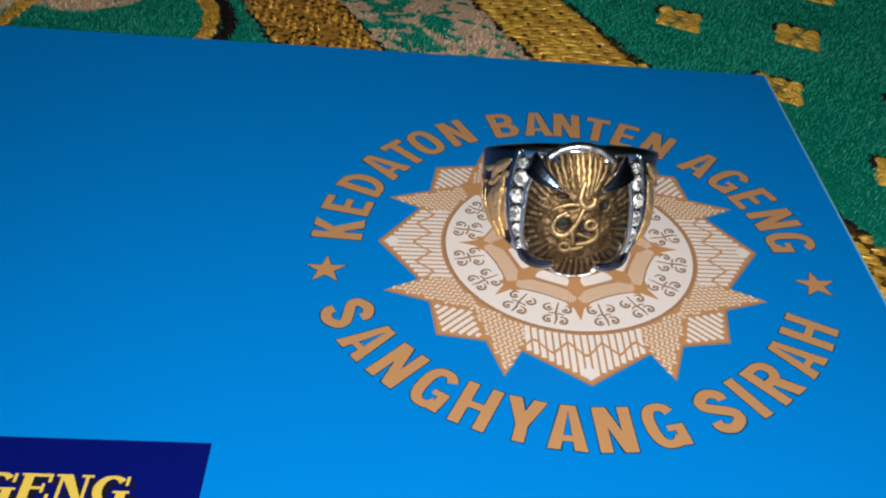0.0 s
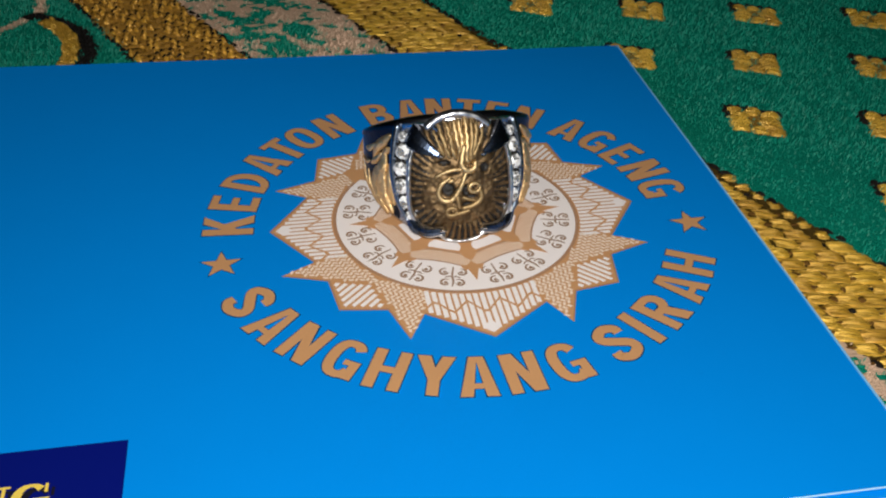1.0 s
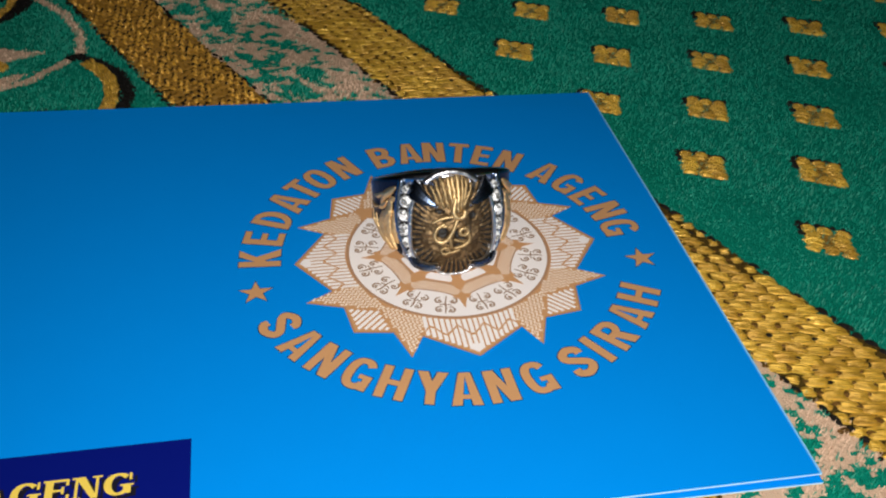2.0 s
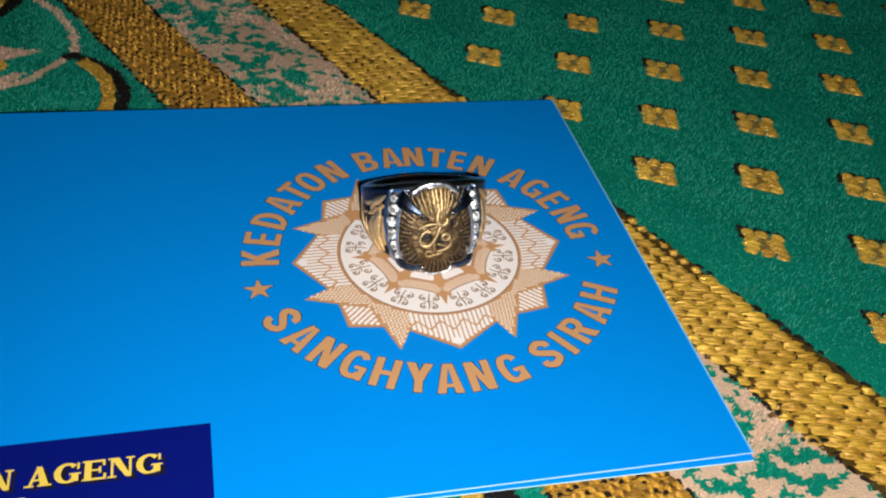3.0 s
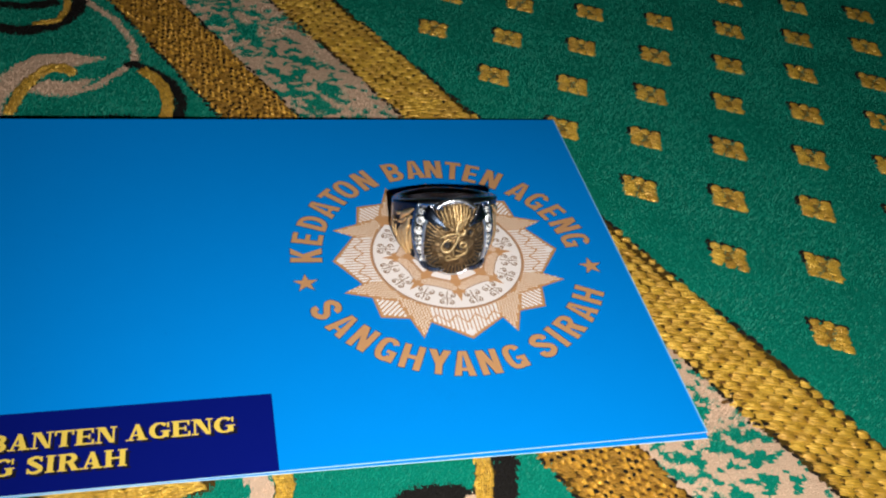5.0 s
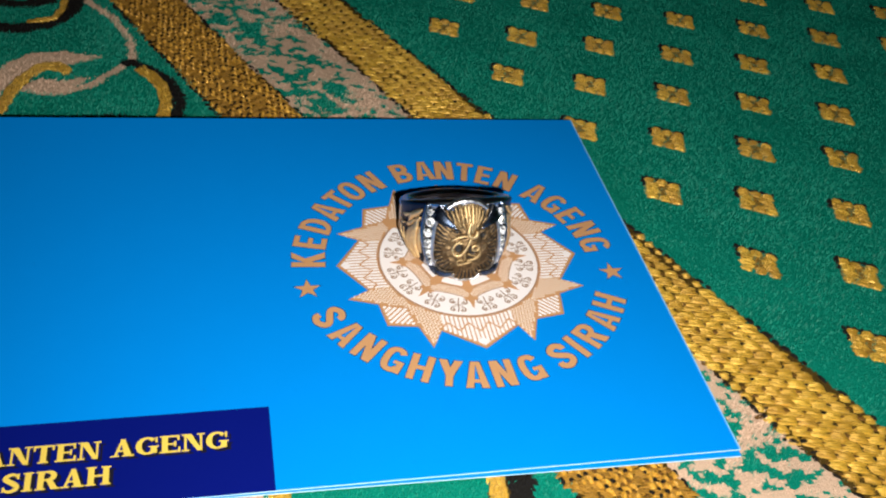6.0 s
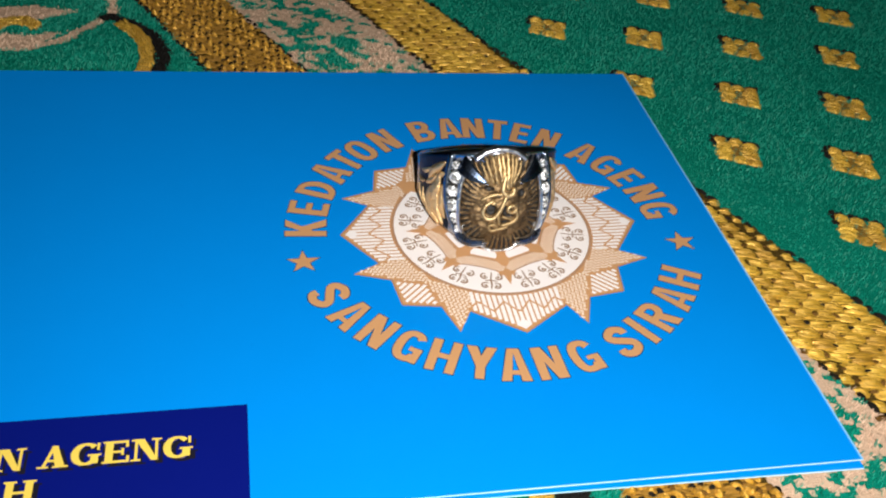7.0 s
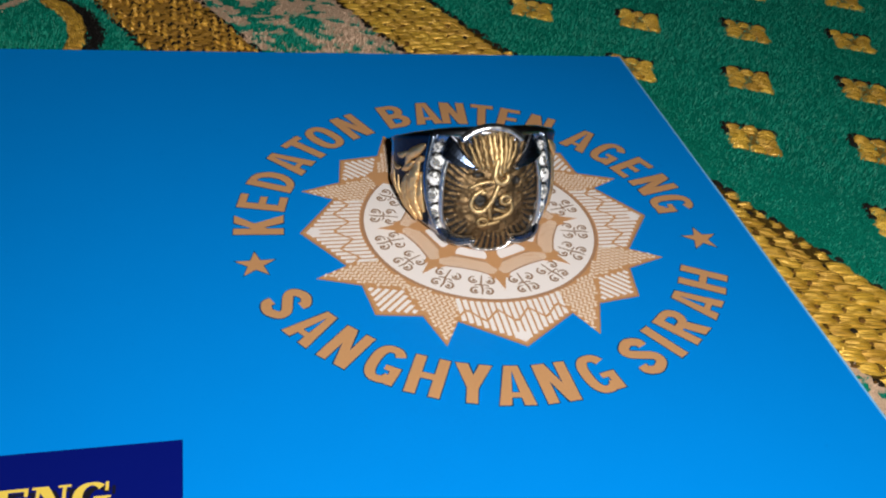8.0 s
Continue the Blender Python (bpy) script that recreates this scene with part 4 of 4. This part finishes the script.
def band_mesh():
    s = Shape()
    n = 144
    section = []
    for k in range(n):
        deg = -180 + 360 * k / n
        lo, hi = lower(deg), upper(deg)
        out = R_OUT + 0.2 * math.cos(radians(deg))
        prof = [(R_IN + 0.35, lo), (out - 0.75, lo), (out - 0.25, lo + 0.12), (out, lo + 0.55), (out - 0.12, lo + 1.0), (out - 0.12, hi - 1.1), (out, hi - 0.65), (out - 0.2, hi - 0.15),
                (out - 0.75, hi), (R_IN + 0.85, hi), (R_IN + 0.42, hi - 0.14), (R_IN + 0.12, hi - 0.5), (R_IN, hi - 1.1), (R_IN, lo + 0.5)]
        section += [around(deg, r, z) for r, z in prof]
    m = 14
    faces = [(k * m + i, k * m + (i + 1) % m, ((k + 1) % n) * m + (i + 1) % m, ((k + 1) % n) * m + i) for k in range(n) for i in range(m)]
    s.add(section, faces)
    # outer faces of the shoulders take the near-black steel
    inset = lambda k, i: i in (3, 4, 5, 6) and 42 < abs(-180 + 360 * (k + 0.5) / n) < 88
    s.m = [1 if inset(k, i) else 2 if i >= 11 else 0 for k in range(n) for i in range(m)]
    return s.mesh([DARK_CHROME, SHOULDER, SATIN_STEEL], True)


part("band", band_mesh(), ring, "dark polished steel band")

FACE_R = 13.6


def on_face(u, v, d=0.0):
    """A place on the domed face, which leans back a little more than the band: u across, v up, d proud of it."""
    r = FACE_R + d - 0.11 * v - v * v * 0.0165
    a = (u - 0.3) / 11.5
    return (r * math.sin(a), -r * math.cos(a), v)


def face_half_width(v):
    """The plate's outline: a barrel with drawn-in ends."""
    return 5.75 * math.sqrt(max(0.0, 1 - abs(v / (8.95 if v > 0 else 8.15)) ** 3.2))


def plate_mesh():
    """Domed plate: a rough middle, narrow dark notches round its rim, pits between the strokes of the script."""
    s = Shape()
    nu, nv, low, high = 96, 108, -8.1, 8.9
    rng = random.Random(5)
    wobble = [rng.uniform(-0.5, 0.5) for _ in range(60)]
    rays = 25

    def ray(u, v):
        """-1 in a notch, 1 on a rib, and how far out towards the rim."""
        a = math.atan2(v, u * 1.3)
        out = max(abs(u) / 5.75, abs(v) / (8.9 if v > 0 else 8.1), math.hypot(u / 6.0, v / 9.0))
        start = 0.64 + 0.2 * wobble[int((a + math.pi) / (2 * math.pi) * 2 * rays + 0.5) % 60]
        return math.cos(a * rays * 2), smooth_step(start, start + 0.14, out)

    pits = ((-1.5, -0.55, 0.55, 0.75), (0.45, -0.85, 0.35, 0.55), (0.95, -1.75, 0.5, 0.28), (0.65, -2.85, 0.6, 0.3), (1.2, -0.3, 0.24, 0.24), (-1.3, -3.9, 0.2, 0.2),
            (0.55, 1.25, 0.22, 0.4), (-1.0, 1.55, 0.7, 0.2), (2.6, 1.9, 0.4, 0.5), (-1.9, 2.8, 0.5, 0.25), (-3.0, 6.2, 0.5, 0.7), (2.9, 6.3, 0.4, 0.6))

    def hollow(u, v):
        """1 deep in a pit between the strokes of the script."""
        return max(smooth_step(1.3, 0.7, math.hypot((u - pu) / (1.2 * pw), (v - pv) / (1.2 * ph))) for pu, pv, pw, ph in pits)

    rough, fine = ValueNoise(51, 0.85), ValueNoise(52, 0.34)
    verts = []
    for j in range(nv + 1):
        v = low + (high - low) * j / nv
        w = face_half_width(v)
        for i in range(nu + 1):
            t = -1 + 2 * i / nu
            u = t * w
            c, m = ray(u, v)
            dome = 0.8 * (1 - t ** 4) * (1 - (v / 9.0) ** 4)
            grain = 0.30 * (float(rough(u, v)) - 0.5) + 0.16 * (float(fine(u, v)) - 0.5)
            verts.append(on_face(u, v, -0.55 + dome + 0.2 * c * m + grain - 0.5 * hollow(u, v)))
    at = lambda i, j: j * (nu + 1) + i
    faces, slots = [], []
    for j in range(nv):
        for i in range(nu):
            faces.append((at(i, j), at(i + 1, j), at(i + 1, j + 1), at(i, j + 1)))
            v = low + (high - low) * (j + 0.5) / nv
            u = (-1 + 2 * (i + 0.5) / nu) * face_half_width(v)
            c, m = ray(u, v)
            # notches and pits near-black, ribs and random patches in lighter bronze
            slots.append(1 if (c < -0.15 and m > 0.45) or hollow(u, v) > 0.55 else 2 if m > 0.4 or float(rough(u + 9, v)) > 0.6 else 0)
    s.v, s.f, s.m = verts, faces, slots
    return s.mesh([BRONZE, RECESS_BLACK, RIB_BRONZE], True)


plate = part("face_plate", plate_mesh(), ring, "antique bronze plate with a ribbed sunburst")

# the setting: a dark tray that carries plate and crystals and meets the band
tray = Shape()
rows, cols = 26, 33
tops = [-8.0 + 15.5 * j / rows for j in range(rows + 1)]
spread = [face_half_width(max(-7.6, min(8.4, v))) + (2.6 if v > 0 else 2.6 - 0.1 * abs(v)) * (1 - abs(v / 9.4) ** 4) for v in tops]
for d in (-0.75, -2.2):
    tray.v += [on_face((-1 + 2 * i / cols) * w, v, d) for v, w in zip(tops, spread) for i in range(cols + 1)]
n = (rows + 1) * (cols + 1)
quads = [(j * (cols + 1) + i, j * (cols + 1) + i + 1, (j + 1) * (cols + 1) + i + 1, (j + 1) * (cols + 1) + i) for j in range(rows) for i in range(cols)]
ring_ids = [i for i in range(cols)] + [j * (cols + 1) + cols for j in range(rows)] + [rows * (cols + 1) + cols - i for i in range(cols)] + [(rows - j) * (cols + 1) for j in range(rows)]
tray.f = quads + [tuple(n + k for k in reversed(q)) for q in quads] + [(a, n + a, n + b, b) for a, b in zip(ring_ids, ring_ids[1:] + ring_ids[:1])]
tray.m = [0] * (2 * len(quads)) + [1] * len(ring_ids)
part("setting", tray.mesh([RECESS_BLACK, CHROME], True), ring, "near-black setting under the plate")


def rim_line(side, v0, v1, out, d, n=22):
    return [on_face(side * (face_half_width(v0 + (v1 - v0) * k / n) + out), v0 + (v1 - v0) * k / n, d) for k in range(n + 1)]


for side in (-1, 1):
    v, f = tube(rim_line(side, -6.3, 5.6, 0.12, 0.05), 0.34, 8, 1.4, (0, -1, 0))
    part("bezel_rail", Shape().add(v, f).mesh([SOFT_STEEL], True), ring, "bright steel rail beside the plate")
    line = [on_face(side * u, v, -0.5) for u, v in spline([(8.0, 6.9), (8.15, 5.0), (8.2, 2.6), (8.0, 0.2), (7.45, -2.4), (6.5, -5.0), (5.5, -6.4)], 5)]
    v, f = tube(line, [0.5 - 0.15 * k / (len(line) - 1) for k in range(len(line))], 10, 1.2, (0, -1, 0))
    part("crystal_rail", Shape().add(v, f).mesh([CARD_TINT_STEEL], True), ring, "steel rail beside the crystals, tinted for the reflected blue card")
    lip = [on_face(side * u, v, 0.05) for u, v in spline([(5.5, -5.9), (4.9, -6.75), (3.7, -7.15), (2.6, -6.85), (2.0, -7.3)], 5)]
    v, f = tube(lip, 0.36, 8, 1.2, (0, -1, 0))
    part("bezel_lip", Shape().add(v, f).mesh([SOFT_STEEL], True), ring, "bright steel lip under a claw")

arch = [on_face(4.35 * math.sin(radians(a)) - 0.2, 5.35 + 3.4 * math.cos(radians(a)), 0.15) for a in range(-60, 61, 4)]
v, f = tube(arch, 0.52, 10, 1.3, (0, -1, 0))
part("bezel_arch", Shape().add(v, f).mesh([SOFT_STEEL], True), ring, "bright steel arch over the plate")
foot = [on_face(2.3 * math.sin(radians(a)), -7.15 - 0.9 * math.cos(radians(a)), -0.05) for a in range(-75, 76, 6)]
v, f = tube(foot, 0.24, 8, 1.2, (0, -1, 0))
part("bezel_foot", Shape().add(v, f).mesh([SOFT_STEEL], True), ring, "thin steel lip under the plate")


def claw_mesh(line, widths, thick):
    """A tapering steel claw with a ridge along its back. line: (u, v, height over the face)."""
    s = Shape()
    pts = spline(line, 4)
    n = len(pts)
    for k, (u, v, d) in enumerate(pts):
        t = k / (n - 1) * (len(widths) - 1)
        i = min(int(t), len(widths) - 2)
        w = widths[i] + (widths[i + 1] - widths[i]) * (t - i)
        a, b = pts[max(k - 1, 0)], pts[min(k + 1, n - 1)]
        du, dv = b[0] - a[0], b[1] - a[1]
        size = math.hypot(du, dv) + 1e-6
        nu_, nv_ = -dv / size, du / size
        for off, h in ((-1.0, -0.8), (-0.96, 0.1), (-0.78, 0.72), (0.0, 0.92), (0.78, 0.72), (0.96, 0.1), (1.0, -0.8)):
            s.v.append(on_face(u + nu_ * off * w, v + nv_ * off * w, d + h * thick * (0.35 + 0.65 * w / max(widths))))
    m = 7
    for k in range(n - 1):
        for i in range(m - 1):
            a = k * m + i
            s.f.append((a, a + 1, a + m + 1, a + m))
            # brighter steel on the edge faces paints in their bright outline
            s.m.append(1 if i in (0, 5) else 0)
        s.f.append((k * m + m - 1, k * m, (k + 1) * m, (k + 1) * m + m - 1))
        s.m.append(1)
    s.f += [tuple(range(m)), tuple((n - 1) * m + i for i in reversed(range(m)))]
    s.m += [1, 1]
    return s.mesh([CLAW_STEEL, SOFT_STEEL])


for side in (-1, 1):
    part("claw", claw_mesh([(side * 6.3, 6.15, -0.5), (side * 5.4, 5.7, 0.3), (side * 4.0, 4.85, 0.75), (side * 2.15, 3.85, 0.8)], (1.35, 1.4, 0.95, 0.2), 0.4), ring, "broad pointed dark steel claw")
    part("claw", claw_mesh([(side * 5.7, -4.9, 0.0), (side * 4.95, -5.95, 0.4), (side * 3.6, -6.35, 0.65), (side * 2.05, -6.0, 0.7)], (0.6, 0.75, 0.66, 0.42), 0.6), ring, "curled dark steel claw")
    tip = on_face(side * 2.25, 4.0, 1.1)
    base = on_face(side * 2.1, -5.95, 0.95)
    for spot, r in ((tip, 0.42), (base, 0.48)):
        v, f = tube([Vector(spot) + Vector((0, -0.25 * r, -r * 0.4)), Vector(spot) + Vector((0, -0.3 * r, 0)), Vector(spot) + Vector((0, -0.25 * r, r * 0.4))], [r * 0.8, r, r * 0.8], 10)
        part("claw_bead", Shape().add(v, f).mesh([CHROME], True), ring, "bright bead at a claw's tip")


def gem_mesh(r, seed):
    """A small brilliant: flat table, sloping crown, girdle."""
    rng = random.Random(seed)
    v, f = [], []
    for ring_r, z, half in ((r * 0.5, r * 0.6, 0), (r * 0.8, r * 0.36, 0.5), (r, 0.0, 0), (r * 0.6, -r * 0.6, 0)):
        for k in range(8):
            a = 2 * math.pi * (k + half) / 8
            v.append((ring_r * math.cos(a) * rng.uniform(0.96, 1.04), ring_r * math.sin(a) * rng.uniform(0.96, 1.04), z + rng.uniform(-0.12, 0.12) * r))
    f.append(tuple(range(8)))
    for i in range(3):
        for k in range(8):
            a, b = i * 8 + k, i * 8 + (k + 1) % 8
            f += [(a, a + 8, b + 8), (a, b + 8, b)] if (i + k) % 2 else [(a, a + 8, b), (b, a + 8, b + 8)]
    # random facets are opaque white, glints put into the colour
    return mesh_of(v, f, [CRYSTAL, CRYSTAL_GLINT], [1 if rng.random() < 0.6 else 0 for _ in f])


# white copy of the crystal for facets painted as if glinting
CRYSTAL_GLINT = Nodes("painted_crystal_glint").set(Base_Color=(0.90, 0.90, 0.88, 1), Roughness=0.08, Specular_IOR_Level=0.9).mat
GEMS = [gem_mesh(1.05, k) for k in range(3)]
GEM_ROW = ((7.0, 5.55, 0.66), (6.85, 3.75, 1.02), (6.95, 1.5, 1.02), (6.8, -0.75, 0.98), (6.4, -2.85, 0.88), (5.75, -4.6, 0.72))
for side in (-1, 1):
    for k, (u, v, size) in enumerate(GEM_ROW):
        p = Vector(on_face(side * u, v, -0.35))
        g = part("crystal", GEMS[k % 3], ring, "clear sparkling crystal" if k == 0 else "")
        turn = Vector((p.x, p.y, v * 0.3)).normalized().to_track_quat("Z", "Y").to_matrix().to_4x4()
        g.matrix_local = Matrix.Translation(p * 0.001) @ turn @ pose(0, 0, 0, 9 * (k % 3) - 9, 6 * (k % 2), 17 * k) @ Matrix.Diagonal((size, size, size, 1))
        if k:
            for dv in (-0.62, 0.62):
                q = Vector(on_face(side * (u + 0.75 * (1 if dv > 0 else -1)), v + 1.2 * size, -0.25))
                bv, bf = tube([q + Vector((0, 0, -0.12)), q, q + Vector((0, 0, 0.12))], [0.2, 0.26, 0.2], 7)
                part("prong", Shape().add(bv, bf).mesh([CHROME], True), ring)

# gold script on the plate
def loop(u, v, r, n=10):
    return [(u + r * math.cos(2 * math.pi * k / n), v + r * math.sin(2 * math.pi * k / n)) for k in range(n + 1)]


STROKES = [
    ([(-2.8, 1.2), (-1.8, 1.8), (-0.9, 2.1), (0.1, 2.1)], 0.28),
    ([(0.35, 5.0), (0.05, 3.6), (0.0, 2.6), (0.6, 1.9), (1.3, 2.2), (1.45, 3.0)], 0.46),
    ([(-1.2, 1.1), (-2.1, 0.4), (-2.5, -0.8), (-2.1, -1.8), (-1.25, -1.85), (-0.55, -0.9), (-0.05, 0.3), (0.3, 1.4), (0.6, 2.0)], 0.36),
    ([(-1.45, 0.55), (-1.15, 0.7), (-0.85, 0.75)], 0.26),
    (loop(1.25, -0.35, 0.56), 0.30),
    ([(1.7, -0.6), (1.95, -1.3), (1.75, -2.1), (1.0, -2.7), (-0.1, -3.0)], 0.38),
    ([(0.0, -1.5), (0.6, -1.8), (1.5, -2.1)], 0.26),
    ([(-0.6, -1.0), (-0.5, -1.9), (-0.35, -3.0)], 0.34),
    (loop(-1.15, -3.4, 0.52), 0.30),
    ([(-0.8, -3.8), (0.0, -3.55), (0.7, -3.3)], 0.28),
]
for line, width in STROKES:
    pts = [on_face(u, v, 0.62) for u, v in spline(line, 5)]
    n = len(pts)
    v, f = tube(pts, [1.05 * width * (0.75 + 0.25 * math.sin(math.pi * k / (n - 1))) for k in range(n)], 8, 1.1, (0, -1, 0))
    # strokes that start low on the plate take the darker brass
    part("script_stroke", Shape().add(v, f).mesh([BRASS if line[0][1] > -0.5 else DARKER_BRASS], True), plate, "raised brass script stroke")
rng = random.Random(14)
for low, high, width, stuff in (((0.05, 3.2), (-0.75, 7.9), 0.42, BRASS), ((0.3, 3.0), (0.0, 8.1), 0.40, BRASS), ((0.65, 2.8), (0.75, 8.1), 0.44, BRASS), ((1.0, 2.9), (1.45, 7.9), 0.38, DARKER_BRASS), ((1.2, 3.2), (2.1, 7.5), 0.36, DARKER_BRASS),
                                ((1.45, 3.5), (2.8, 6.9), 0.28, DARKER_BRASS), ((-0.6, 3.3), (-1.6, 7.7), 0.38, DARKER_BRASS), ((-1.2, 3.5), (-2.5, 7.3), 0.34, DARKER_BRASS), ((-1.7, 3.6), (-3.1, 6.7), 0.28, DARKER_BRASS)):
    pts = [on_face(low[0] + (high[0] - low[0]) * t + rng.uniform(-0.12, 0.12), low[1] + (high[1] - low[1]) * t, 0.30 + 0.2 * math.sin(math.pi * t) + rng.uniform(-0.12, 0.1)) for t in np.linspace(0, 1, 11)]
    v, f = tube(pts, [width * rng.uniform(0.75, 1.2) * (0.6 + 0.4 * math.sin(math.pi * (0.15 + 0.75 * t))) for t in np.linspace(0, 1, 11)], 7, 1.0, (0, -1, 0))
    part("fan_rib", Shape().add(v, f).mesh([stuff], True), plate)

# gilt leaves on the shoulders
LEAVES = [  # angle from the face, height, and half width
    ([(52, 2.6), (55, 0.8), (57, -1.2), (54, -3.6), (48, -5.6)], 1.15), ([(62, 0.2), (64, -1.8), (60, -3.9), (52, -5.9)], 0.85), ([(49, 1.2), (50, -1.0), (49, -3.0), (46, -4.4)], 0.7),
    ([(73, -0.8), (72, -2.6), (66, -4.2), (58, -5.3)], 0.36), ([(80, -0.6), (79, -2.2), (73, -3.6)], 0.3), ([(47, 5.3), (53, 4.2), (60, 3.0), (64, 1.4)], 0.72),
    ([(63, 3.3), (69, 2.4), (75, 2.2)], 0.42), ([(56, 2.4), (62, 1.2), (68, 0.4)], 0.5), ([(47, 3.4), (51, 3.0), (55, 2.2)], 0.5), ([(70, 0.6), (76, 0.2), (82, 0.6)], 0.34)]
for side in (-1, 1):
    for line, width in LEAVES:
        pts = [around(side * a, R_OUT + 0.2, z) for a, z in spline(line, 5)]
        n = len(pts)
        out = Vector((pts[n // 2][0], pts[n // 2][1], 0)).normalized()
        v, f = tube(pts, [width * (0.25 + 0.75 * math.sin(math.pi * (k + 0.5) / n)) for k in range(n)], 8, 0.55, out)
        part("gilt_leaf", Shape().add(v, f).mesh([GOLD], True), ring, "gold leaf on the ring's shoulder")
